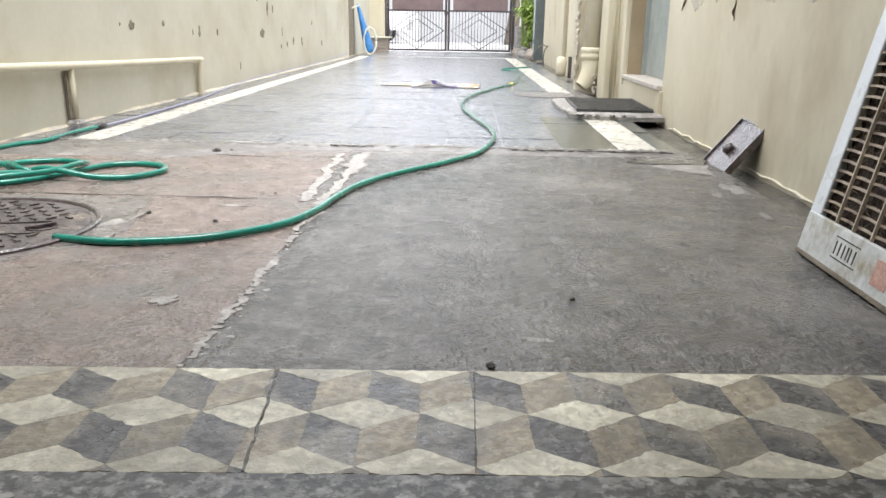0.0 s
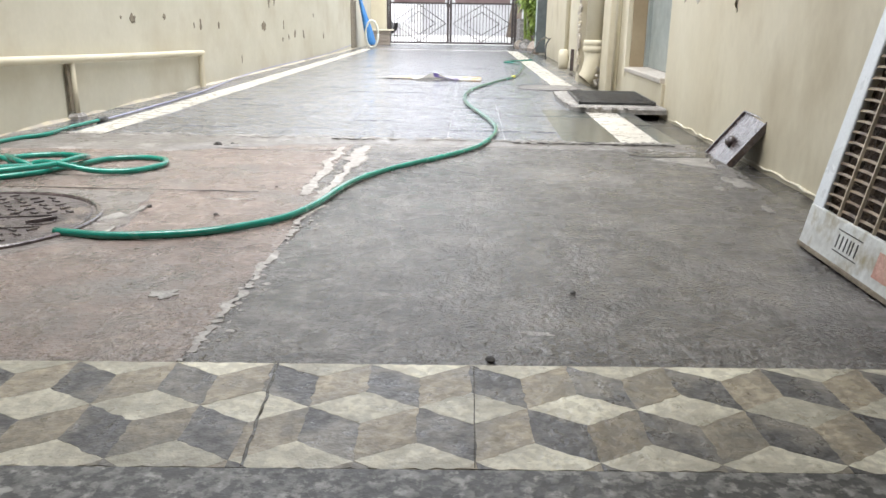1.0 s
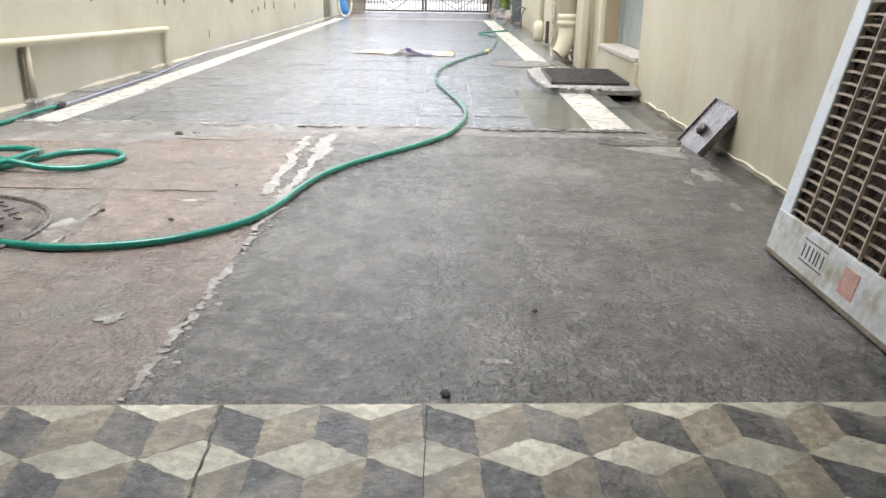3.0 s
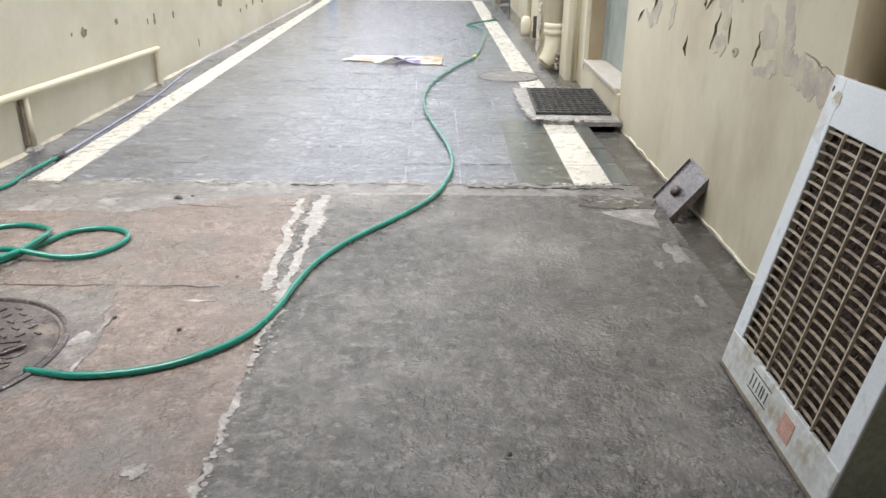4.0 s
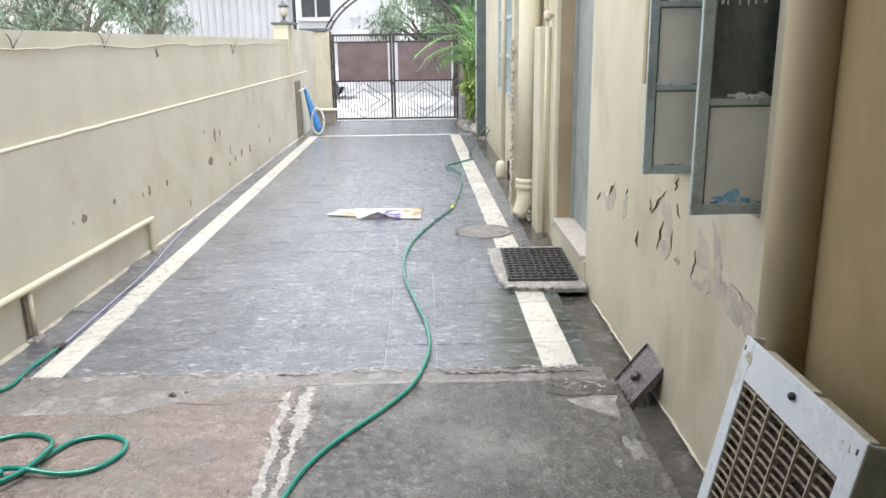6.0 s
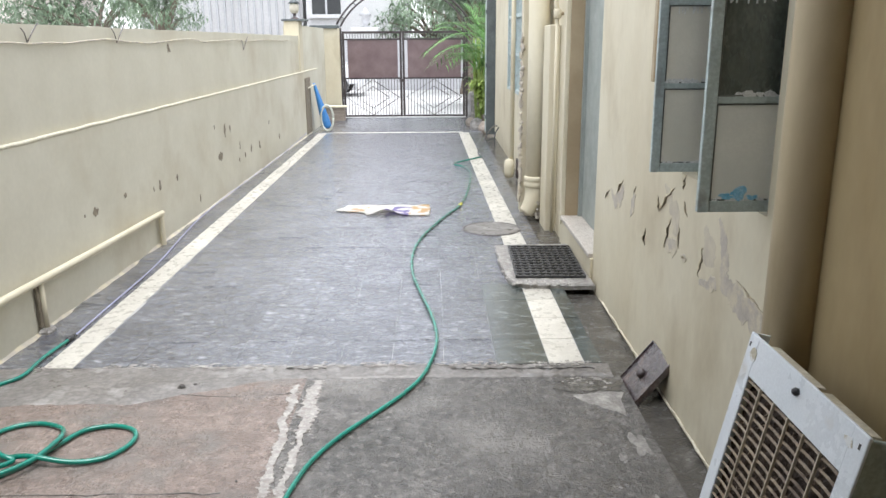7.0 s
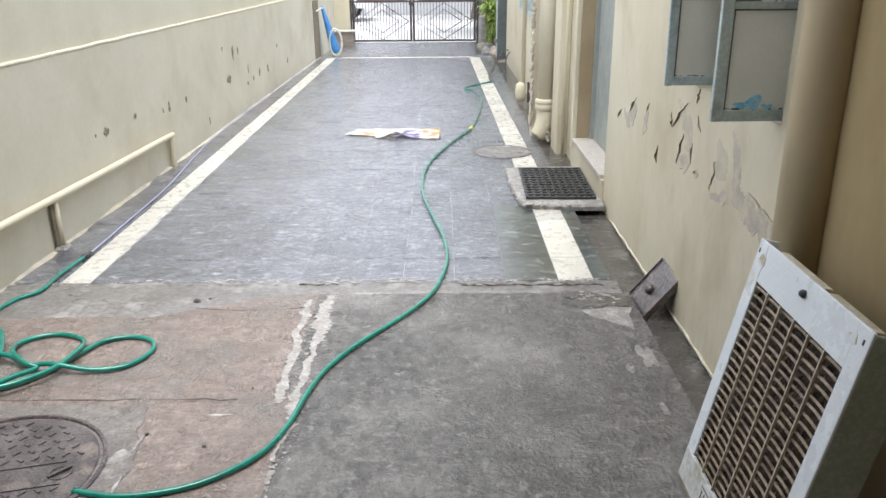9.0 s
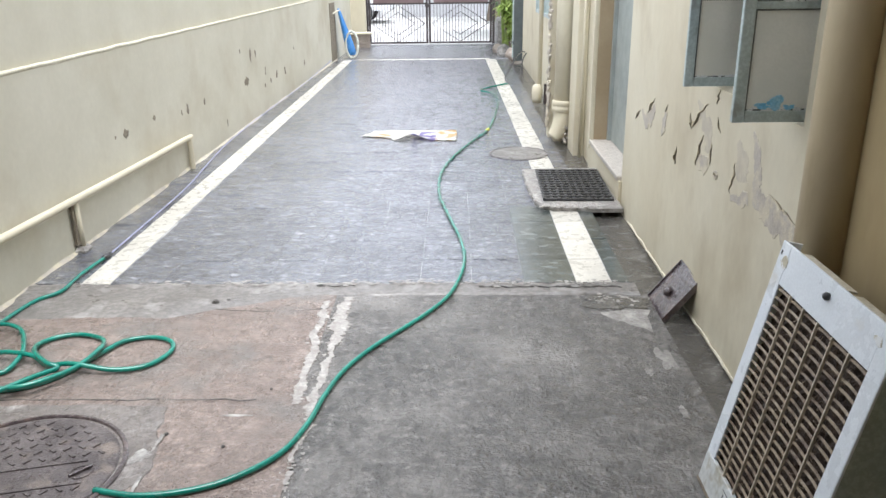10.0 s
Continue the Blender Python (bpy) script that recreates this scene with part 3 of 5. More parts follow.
for i in range(46):
    bmesh.ops.create_icosphere(bm, subdivisions=1, radius=rnd.uniform(0.002, 0.008), matrix=Matrix.Translation((rnd.gauss(0.80, 0.06), rnd.gauss(3.07, 0.03), 0.002)) @ Matrix.Diagonal((rnd.uniform(1, 2.2), rnd.uniform(0.8, 1.5), 0.4, 1)))
tagged(part("mortar_crumbs", bm, LIME, floor, "white crumbs beside the drain lid"), kind="stuff")

# tiled yard beyond the step
tiled = empty("floor_tiled", "wet dark slate tiles with cream marble border strips", "floor", kind="structure")
part("tile_bed", boxed(LEFT, 0.902, STEP, 15.47, -0.08, TZ - 0.0022), GROUT, tiled)


def right_edge(y):
    return 0.655 - 0.0146 * max(0.0, y - 4.3)


def left_edge(y):
    return -1.535 - 0.0095 * (y - 3.24)


# ---- mosaic threshold ----
threshold = empty("threshold", "worn tumbling-block mosaic threshold with granite border", "threshold", kind="structure", at=pose(0.110, 1.013, 0, 0, 0, 2.6))
MOS_LOW, MOS_HIGH = -0.224, 0.042
part("mosaic_bed", boxed(-2.1, 1.05, -0.3, MOS_HIGH + 0.003, -0.08, 0.0188), MOS_T, threshold)
part("granite_strip", boxed(-2.1, 1.05, -0.5, MOS_LOW - 0.0015, -0.08, 0.0208, bevel=0.001), GRANITE, threshold, "dark speckled granite floor")
thing("floor_porch", boxed(LEFT, RIGHT, -3.0, 0.66, -0.08, 0.0195), GRANITE, "dark speckled granite porch floor", "floor", kind="structure")

# ---- cooler panel ----
def cooler_panel():
    top = empty("cooler_panel", "white steel air-cooler side panel with grimy louvred grille, leaning", "cooler panel",
                at=Matrix(((0, -0.979, 0.201, 0.792), (-1, 0, 0, 1.795), (0, 0.2011, 0.9796, 0.004), (0, 0, 0, 1))))
    # local: x along the panel, y out of its face, z up the panel
    W, H, D = 0.555, 0.735, 0.05
    g0, g1, h0, h1 = 0.052, 0.502, 0.10, 0.632
    part("side_stile", boxed(0, g0, -0.008, 0, 0.0, H, bevel=0.003), ENAMEL, top)
    part("side_stile", boxed(g1, W, -0.008, 0, 0.0, H, bevel=0.003), ENAMEL, top)
    part("top_rail", boxed(g0 - 0.001, g1 + 0.001, -0.008, -0.0005, h1, H, bevel=0.002), ENAMEL, top)
    part("bottom_rail", boxed(0.002, W - 0.002, -0.010, 0.002, 0.0, h0, bevel=0.003), DIRTY, top, "rust-streaked lower rail")
    part("side_flange", boxed(0, 0.006, -D, -0.008, 0, H - 0.002, bevel=0.002), ENAMEL, top)
    part("side_flange", boxed(W - 0.012, W, -0.11, -0.002, 0, H - 0.004, bevel=0.005), STEELBLUE, top, "grey-green painted return side")
    bm = bmesh.new()
    box(bm, 0.10, 0.33, -0.03, -0.008, H - 0.005, H, bevel=0.001)
    box(bm, 0.355, W - 0.01, -0.03, -0.008, H - 0.005, H, bevel=0.001)
    part("top_flange", bm, TAPEDGE, top, "folded top edge with flaking paint")
    part("bottom_flange", boxed(0.0, W, -D, -0.010, 0.0, 0.005), RUST, top, "rusty underside")
    part("grime", boxed(0.0, W, -0.011, 0.0035, 0.0, 0.011, bevel=0.002), CHIP, top, "dark crust of grime along the foot")
    nv = 6
    for i in range(1, nv):
        x = g0 + (g1 - g0) * i / nv
        part("grille_bar", boxed(x - 0.0019, x + 0.0019, -0.006, 0.0008, h0, h1), GRILLE_BAR, top)
    rows = 23
    bm = bmesh.new()
    last = None
    for i in range(nv * 6 + 1):
        f = (i % 6) / 6
        x, rise = g0 + (g1 - g0) * i / (nv * 6), 0.0020 * (1 - (2 * f - 1) ** 2)
        now = [bm.verts.new((x, y, z + rise)) for y, z in ((-0.0009, -0.0030), (0.0009, -0.0030), (0.0009, 0.0030), (-0.0009, 0.0030))]
        if last:
            for k in range(4):
                bm.faces.new((last[k], last[(k + 1) % 4], now[(k + 1) % 4], now[k]))
        else:
            bm.faces.new(now[::-1])
        last = now
    bm.faces.new(last)
    slat = mesh_of(bm, "slat", GRILLE)
    rnd_s = random.Random(8)
    for k in range(rows):
        ob = new("slat", slat)
        ob.parent = top
        ob.matrix_basis = pose(rnd_s.uniform(-0.0006, 0.0006), -0.0055, rnd_s.uniform(-0.0008, 0.0008) + h0 + (h1 - h0) * (k + 0.5) / rows, 28 + rnd_s.uniform(-6, 6), rnd_s.uniform(-0.25, 0.25), 0)
    # wood wool pad behind, with loose strands
    bm = bmesh.new()
    rnd = random.Random(5)
    nx, nz = 26, 30
    g = {}
    for i in range(nx + 1):
        for j in range(nz + 1):
            g[i, j] = bm.verts.new((g0 - 0.01 + (g1 - g0 + 0.02) * i / nx, -0.021 + rnd.uniform(-0.006, 0.006), h0 - 0.01 + (h1 - h0 + 0.02) * j / nz))
    for i in range(nx):
        for j in range(nz):
            bm.faces.new((g[i, j], g[i + 1, j], g[i + 1, j + 1], g[i, j + 1]))
    part("pad", bm, WOOL, top, "matted brown wood-wool pad")
    bm = bmesh.new()
    for _ in range(70):
        x, z, a = rnd.uniform(g0 + 0.03, g1 - 0.03), rnd.uniform(h0 + 0.03, h1 - 0.03), rnd.uniform(0, 6.28)
        l = rnd.uniform(0.012, 0.035)
        tube(bm, [(x, -0.014, z), (x + 0.5 * l * math.cos(a), -0.006 + rnd.uniform(0, 0.005), z + 0.5 * l * math.sin(a)), (x + l * math.cos(a + 0.5), -0.012, z + l * math.sin(a + 0.5))], 0.0008, 4)
    tagged(part("straw", bm, GRILLE, top, "loose straw strands"), kind="stuff")
    bm = bmesh.new()
    lathe(bm, [(0.009, 0), (0.010, 0.006), (0.0055, 0.012)], 9, wobble=0.5)
    k = part("knob", bm, INK_AND_UNLIT, top, "black plastic plug", smooth=True)
    k.matrix_basis = pose(0.281, 0.0, 0.698, -90, 0, 0)
    part("tape", prism(bmesh.new(), [(0.043 + p, -0.69 + q) for p, q in blob(0.02, 0.016, 11, 0.5, 2.2)], 0.0, 0.0012), TAPE, top, "yellowed tape scrap").matrix_basis = pose(0, 0, 0, -90, 0, 0)
    part("tape", prism(bmesh.new(), [(0.50 + p, -0.699 + q) for p, q in blob(0.018, 0.011, 11, 0.6, 5.1)], 0.0, 0.0012), TAPE, top).matrix_basis = pose(0, 0, 0, -90, 0, 0)
    # flat black tabs stand in for the dark inside the slots
    for x in (0.014, 0.535):
        part("slot", boxed(x - 0.003, x + 0.003, 0.0, 0.001, 0.70, 0.712), INK_AND_UNLIT, top)
    # maker's mark as plain bars
    bm = bmesh.new()
    for i, (a, b) in enumerate(((0, 0.004), (0.018, 0.022), (0.036, 0.040), (0.052, 0.056), (0.064, 0.068), (0.082, 0.086))):
        box(bm, 0.165 + a, 0.165 + b, 0.002, 0.003, 0.042, 0.070)
    box(bm, 0.158, 0.262, 0.002, 0.003, 0.034, 0.036)
    box(bm, 0.158, 0.262, 0.002, 0.003, 0.078, 0.080)
    part("mark", bm, INK_AND_UNLIT, top, "dark lettering shown as bars")
    part("sticker", boxed(0.33, 0.385, 0.002, 0.0032, 0.03, 0.08), STICKER, top, "faded red sticker")
    return top


STEELBLUE = material("grey_green_enamel", (0.42, 0.50, 0.49), (0.50, 0.57, 0.56), (0.3, 0.5), 6, 90, 0.05)
TAPEDGE = material("flaking_cream_edge", (0.55, 0.5, 0.36), (0.68, 0.64, 0.52), (0.5, 0.7), 20, 90, 0.2)
cooler_panel()


# ---- iron lid leaning in the drain ----
def iron_lid():
    o = Vector((0.945, 3.136, -0.022))
    u = Vector((0.014, -0.237, 0)).normalized()
    v = Vector((0.154, -0.009, 0.176)).normalized()
    n = u.cross(v).normalized()
    if n.x > 0:
        n = -n
    top = empty("iron_drain_lid", "rusty square iron drain lid leaning against the wall", "drain lid", at=Matrix.Translation(o) @ Matrix((u, n, v)).transposed().to_4x4())
    S = 0.236
    part("plate", boxed(0.004, S - 0.004, -0.008, -0.002, 0.004, S - 0.004), RUST, top)
    bm = bmesh.new()
    for a in ((0, S, 0, 0.005), (0, S, S - 0.005, S), (0, 0.005, 0.005, S - 0.005), (S - 0.005, S, 0.005, S - 0.005)):
        box(bm, a[0], a[1], -0.022, 0.005, a[2], a[3])
    part("rim", bm, RUST, top, "raised dark iron rim")
    k = part("knob", lathe(bmesh.new(), [(0.022, 0), (0.023, 0.012), (0.015, 0.022), (0.004, 0.025)], 16), RUST, top, "round lifting knob", smooth=True)
    k.matrix_basis = pose(S * 0.48, -0.002, S * 0.45, -90, 0, 0)
    return top


iron_lid()


# ---- window sashes, wide open at right angles to the wall ----
def sash(y, reach, dark_upper):
    top = empty("window_sash", "blue-grey steel window sash swung open, dusty panes", "window", "open window sashes", at=pose(RIGHT + 0.12, y, 0.952))
    H, F = 1.17, 0.034
    W = RIGHT + 0.12 - reach
    bm = bmesh.new()
    box(bm, -W, -W + F, -0.010, 0.010, 0, H, bevel=0.003)
    box(bm, -F, 0, -0.010, 0.010, 0, H, bevel=0.003)
    box(bm, -W + F, -F, -0.009, 0.009, 0, F, bevel=0.003)
    box(bm, -W + F, -F, -0.009, 0.009, H - F, H, bevel=0.003)
    part("frame", bm, BLUEFRAME, top)
    for k in (1, 2, 3):
        z = 0.314 + 0.298 * (k - 1)
        part("glazing_bar", boxed(-W + F, -F, -0.008, 0.008, z, z + 0.02, bevel=0.002), BLUEFRAME, top)
    for k in range(4):
        z0 = F if k == 0 else 0.036 + 0.298 * k
        z1 = min(0.314 + 0.298 * k, H - F)
        if z1 > z0:
            part("pane", boxed(-W + F, -F, -0.003, 0.003, z0, z1), DARKGLASS if (dark_upper and k >= 1) else FROST, top, "dark dirty glass pane" if (dark_upper and k >= 1) else "frosted dusty pane")
            bm = bmesh.new()
            p = 0.0045
            for q in ((-W + F, -W + F + p, z0, z1), (-F - p, -F, z0, z1), (-W + F + p, -F - p, z0, z0 + p), (-W + F + p, -F - p, z1 - p, z1)):
                box(bm, q[0], q[1], -0.0065, -0.0032, q[2], q[3])
            part("putty", bm, PUTTY, top, "dark cracked glazing putty")
    rnd = random.Random(int(y * 100))
    for k in (0, 1, 2):
        bm = bmesh.new()
        z = F if k == 0 else 0.036 + 0.298 * k
        for i in range(26):
            x = -W + F + (W - 2 * F) * rnd.uniform(0.03, 0.97)
            h = rnd.uniform(0.002, 0.012) * (0.6 if k == 0 else 1)
            d = prism(bmesh.new(), blob(rnd.uniform(0.004, 0.013), h, 9, 0.6, i + 30 * k), 0, 0.002)
            bmesh.ops.transform(d, matrix=pose(x, -0.0034 - 0.0001 * i, z + h * 0.6, 90, 0, 0), verts=d.verts)
            tmp = bpy.data.meshes.new("drip")
            d.to_mesh(tmp)
            d.free()
            bm.from_mesh(tmp)
            bpy.data.meshes.remove(tmp)
            if k == 2 and i % 2:
                box(bm, x - 0.002, x + 0.002, -0.0055, -0.0032, z - 0.03 - 2 * h, z - 0.02)
        tagged(part("dried_paint", bm, DRIP, top, "white dried paint along the bar"), kind="stuff")
    for i, (px, pz, rx, rz) in enumerate(() if not dark_upper else ((0.63, 0.018, 0.022, 0.02), (0.74, 0.012, 0.02, 0.008), (0.5, 0.01, 0.016, 0.007))):
        s = part("paint_smear", prism(bmesh.new(), blob(rx, rz, 18, 0.8, y + i), 0.0, 0.002), SKYBLUE, top, "sky-blue paint smear")
        s.matrix_basis = pose(-W * px, -0.0064 - 0.0004 * i, F + pz, 90, 0, 0)
    return top


sash(2.90, 0.962, False)
sash(2.175, 0.903, True)
window_1 = empty("window_1", "blue-grey steel window frame in a plastered opening", "window", kind="structure")
bm = bmesh.new()
a, b, lo, hi = WIN
for q in ((a, a + 0.03, lo, hi), (b - 0.03, b, lo, hi), ((a + b) / 2 - 0.012, (a + b) / 2 + 0.012, lo + 0.03, hi - 0.03)):
    box(bm, RIGHT + 0.12, RIGHT + 0.16, q[0], q[1], q[2], q[3])
for z in (lo, hi - 0.03):
    box(bm, RIGHT + 0.12, RIGHT + 0.16, a + 0.03, b - 0.03, z, z + 0.03)
part("window_frame", bm, BLUEFRAME, window_1)
# black sheet put in place of the unlit room
part("window_back", boxed(RIGHT + 0.26, RIGHT + 0.3, a - 0.2, b + 0.2, lo - 0.2, hi + 0.2), INK_AND_UNLIT, window_1, "black sheet standing in for the unlit room")
part("hood", boxed(RIGHT - 0.03, RIGHT, 3.30, 3.34, 1.27, 2.2, bevel=0.004), REVEAL, window_1, "brown strip beside the window")


# ---- door ----
door_1 = empty("door_1", "grey-green painted house door set back in its opening", "door", kind="structure")
a, b, lo, hi = DOOR
part("door_leaf", boxed(RIGHT + 0.12, RIGHT + 0.155, a + 0.05, b - 0.05, lo + 0.02, hi - 0.06, bevel=0.003), DOORPAINT, door_1)
bm = bmesh.new()
box(bm, RIGHT + 0.096, RIGHT + 0.2, b - 0.05, b, lo + 0.02, hi)
box(bm, RIGHT + 0.096, RIGHT + 0.2, a, a + 0.05, lo + 0.02, hi)
box(bm, RIGHT + 0.096, RIGHT + 0.2, a + 0.05, b - 0.05, hi - 0.06, hi)
part("door_frame", bm, DOORPAINT, door_1)
# black sheet behind the leaf, for the dark beyond it
part("door_back", boxed(RIGHT + 0.21, RIGHT + 0.24, a, b, lo, hi), INK_AND_UNLIT, door_1)
# brown here is the shadow on the jamb, given as its colour
part("reveal", boxed(RIGHT + 0.002, RIGHT + 0.095, b - 0.012, b - 0.001, lo + 0.02, hi), REVEAL, door_1, "door jamb with its shadow put in as brown")
part("door_sill", boxed(RIGHT - 0.03, RIGHT + 0.2, a + 0.001, b - 0.001, lo - 0.012, lo + 0.018, bevel=0.006), SILL, door_1, "speckled stone sill")
part("step_block", boxed(RIGHT - 0.02, RIGHT + 0.001, a - 0.02, b + 0.06, -0.03, lo - 0.012, bevel=0.004), WALL, door_1)
part("door_trim", boxed(RIGHT - 0.03, RIGHT + 0.001, b + 0.002, b + 0.07, lo - 0.05, hi + 0.1, bevel=0.006), WALL, door_1)


# ---- gate ----
GY = 15.47


def gate():
    top = empty("gate", "brown-black double steel bar gate with maroon sheets, closed", "gate")
    x0, xm, x1, H = -1.635, -0.481, 0.742, 1.647
    for s, (a, b) in enumerate(((x0, xm - 0.006), (xm + 0.006, x1))):
        leaf = part("gate_frame", bmesh.new(), GATE, top)
        bm = bmesh.new()
        t = 0.042
        box(bm, a, a + t, GY - 0.02, GY + 0.02, 0.02, H)
        box(bm, b - t, b, GY - 0.02, GY + 0.02, 0.02, H)
        for z in (0.02, 0.745, 1.48, H - t):
            box(bm, a + t, b - t, GY - 0.019, GY + 0.019, z, z + (0.03 if z < 1.5 else t))
        leaf.data = mesh_of(bm, "gate_frame", GATE)
        n = 19
        bar = mesh_of(boxed(-0.0055, 0.0055, -0.0055, 0.0055, 0.05, 0.745), "bar", GATE)
        for i in range(1, n):
            ob = new("bar", bar)
            ob.parent = leaf
            ob.matrix_basis = pose(a + t + (b - a - 2 * t) * i / n, GY, 0)
        upper = mesh_of(boxed(-0.005, 0.005, -0.005, 0.005, 1.51, H - t), "bar", GATE)
        for i in range(1, 20):
            ob = new("bar", upper)
            ob.parent = leaf
            ob.matrix_basis = pose(a + t + (b - a - 2 * t) * i / 20, GY, 0)
        part("sheet", boxed(a + 0.10, b - 0.08, GY - 0.012, GY - 0.006, 0.755, 1.485), PANEL_HAZED, leaf, "maroon steel sheet, rain haze in its colour")
        cx, cz, rx, rz = (a + b) / 2, 0.395, (b - a) / 2 - 0.06, 0.34
        for k in (1.0, 0.62):
            bm = bmesh.new()
            tube(bm, [(cx + rx * k, GY - 0.016, cz), (cx, GY - 0.016, cz + rz * k), (cx - rx * k, GY - 0.016, cz), (cx, GY - 0.016, cz - rz * k), (cx + rx * k, GY - 0.016, cz)], 0.0075, 6)
            part("diamond", bm, GATE, leaf, "flat-bar diamond")
    part("latch", boxed(xm - 0.06, xm + 0.04, GY - 0.04, GY - 0.021, 0.69, 0.75, bevel=0.004), GATE, top, "sliding latch")
    part("post", boxed(x0 - 0.055, x0 - 0.008, GY - 0.03, GY + 0.03, 0, H + 0.06), GATE, top)
    part("post", boxed(x1 + 0.008, x1 + 0.055, GY - 0.03, GY + 0.03, 0, H + 0.02), GATE, top)
    return top


gate()
arch = empty("gate_arch", "dark double-rail steel arch over the gate", "arch")
for r in (1.49, 1.41):
    bm = bmesh.new()
    a0 = math.atan2(0.725, 1.3)
    tube(bm, [(-0.44 + r * math.cos(a), GY + 0.1, 1.05 + r * math.sin(a)) for a in [a0 + (math.pi - 2 * a0) * i / 40 for i in range(41)]], 0.018, 8)
    part("rail", bm, GATE, arch, smooth=True)
for i in range(9):
    a = a0 + (math.pi - 2 * a0) * (i + 0.5) / 9
    bm = bmesh.new()
    tube(bm, [(-0.44 + r * math.cos(a), GY + 0.1, 1.05 + r * math.sin(a)) for r in (1.41, 1.49)], 0.01, 6)
    part("strut", bm, GATE, arch)
pillar = thing("gate_pillar", boxed(-2.12, -1.672, GY - 0.16, GY + 0.22, -0.08, 1.70, bevel=0.01), WALL, "cream plastered gate pillar", "pillar")
part("coping", boxed(-2.22, -1.70, GY - 0.2, GY + 0.25, 1.70, 1.76, bevel=0.006), STEEL, pillar, "dark coping slab")
pillar = thing("wall_pillar", boxed(-2.137, -1.91, 12.2, 12.5, -0.08, 1.76, bevel=0.01), WALL, "white-topped boundary wall pillar", "pillar")
part("coping", boxed(-2.165, -1.81, 12.17, 12.53, 1.76, 1.79, bevel=0.005), STEEL, pillar, "dark coping")

# ---- right side of the yard: pipes, pilasters, slab, mat ----
def downpipe(name, x, y, r, z1, label, foot=True, paint=WALL):
    top = empty(name, label, "downpipe", at=pose(x, y, 0))
    bm = bmesh.new()
    tube(bm, [(0, 0, 0.24 if foot else -0.03), (0, 0, 1.3), (0, 0, z1)], r, 24)
    part("pipe", bm, paint, top, smooth=True)
    return top


big = downpipe("drain_pipe", 1.07, 1.86, 0.072, 3.0, "thick cream drain pipe fixed to the wall, shade browned into its paint", False, PIPE_SHADED)
shoe = downpipe("rain_downpipe", 0.985, 6.42, 0.085, 3.0, "cream rainwater downpipe ending in a broken shoe")
part("collar", lathe(bmesh.new(), [(0.086, 0.25), (0.098, 0.255), (0.1, 0.29), (0.09, 0.3), (0.098, 0.31), (0.098, 0.335), (0.086, 0.345)], 24), WALL, shoe, "moulded collar", smooth=True)
bm = bmesh.new()
tube(bm, [(0, 0, 0.26), (-0.002, -0.01, 0.2), (-0.02, -0.02, 0.13), (-0.05, -0.03, 0.07), (-0.08, -0.035, 0.035)], [0.088, 0.084, 0.078, 0.07, 0.062], 20, caps=False)
part("shoe", bm, WALL, shoe, "cracked outlet bend", smooth=True)
bm = bmesh.new()
rnd = random.Random(11)
for i in range(26):
    c = (rnd.uniform(-0.01, 0.1), rnd.uniform(-0.1, -0.04), rnd.uniform(0.0, 0.14))
    bmesh.ops.create_icosphere(bm, subdivisions=1, radius=rnd.uniform(0.012, 0.026), matrix=Matrix.Translation(c))
tagged(part("rubble", bm, PLASTER, shoe, "crumbled plaster behind the outlet"), kind="stuff")

pilaster = thing("pilaster", boxed(1.01, RIGHT, 5.99, 6.3, -0.06, 1.56, bevel=0.008), WALL, "short cream wall buttress", "pilaster", kind="structure")
corner = thing("plaster_corner", boxed(0.872, RIGHT, 6.56, 6.68, -0.06, 3.0, bevel=0.006), WALL, "cream wall return with broken plaster edge", "wall", kind="structure")
bm = bmesh.new()
rnd = random.Random(3)
for i in range(150):
    z = rnd.uniform(0.1, 1.5)
    bmesh.ops.create_icosphere(bm, subdivisions=1, radius=rnd.uniform(0.008, 0.02), matrix=Matrix.Translation((0.869 + rnd.uniform(-0.006, 0.008), 6.563 + rnd.uniform(-0.012, 0.05), z)) @ Matrix.Diagonal((1, 1, rnd.uniform(0.8, 2.2), 1)))
tagged(part("broken_edge", bm, PLASTER, corner, "crumbling grey plaster edge"), kind="stuff")

conduit = empty("water_pipe", "thin cream water pipe with valve clipped beside the door", "pipe", at=pose(1.05, 5.9, 0))
bm = bmesh.new()
tube(bm, [(0, 0, -0.02), (0, 0, 1.0), (0, 0, 1.64)], 0.013, 10)
part("pipe", bm, WALL, conduit, smooth=True)
bm = bmesh.new()
tube(bm, [(0, 0, 1.60), (0, 0, 1.66), (-0.012, 0, 1.70), (-0.012, 0, 3.0)], 0.017, 10)
part("upper_pipe", bm, WALL, conduit, smooth=True)
part("valve", lathe(bmesh.new(), [(0.02, 1.60), (0.03, 1.61), (0.03, 1.66), (0.02, 1.67)], 12), WALL, conduit, smooth=True)
bm = bmesh.new()
tube(bm, [(0.0, 0, 1.635), (0.06, -0.01, 1.635), (0.062, -0.01, 1.66)], 0.012, 8)
part("branch", bm, REVEAL, conduit, "brown branch fitting")

thin = empty("waste_pipe", "thin cream waste pipe with a bulging floor trap", "pipe", at=pose(0.975, 8.4, 0))
bm = bmesh.new()
tube(bm, [(0, 0, 0.12), (0, 0, 1.5), (0, 0, 3.0)], 0.024, 12)
part("pipe", bm, WALL, thin, smooth=True)
part("trap", lathe(bmesh.new(), [(0.03, 0.20), (0.05, 0.18), (0.058, 0.12), (0.052, 0.05), (0.045, 0.0)], 18, at=(-0.025, -0.02, 0.0)), WALL, thin, smooth=True)
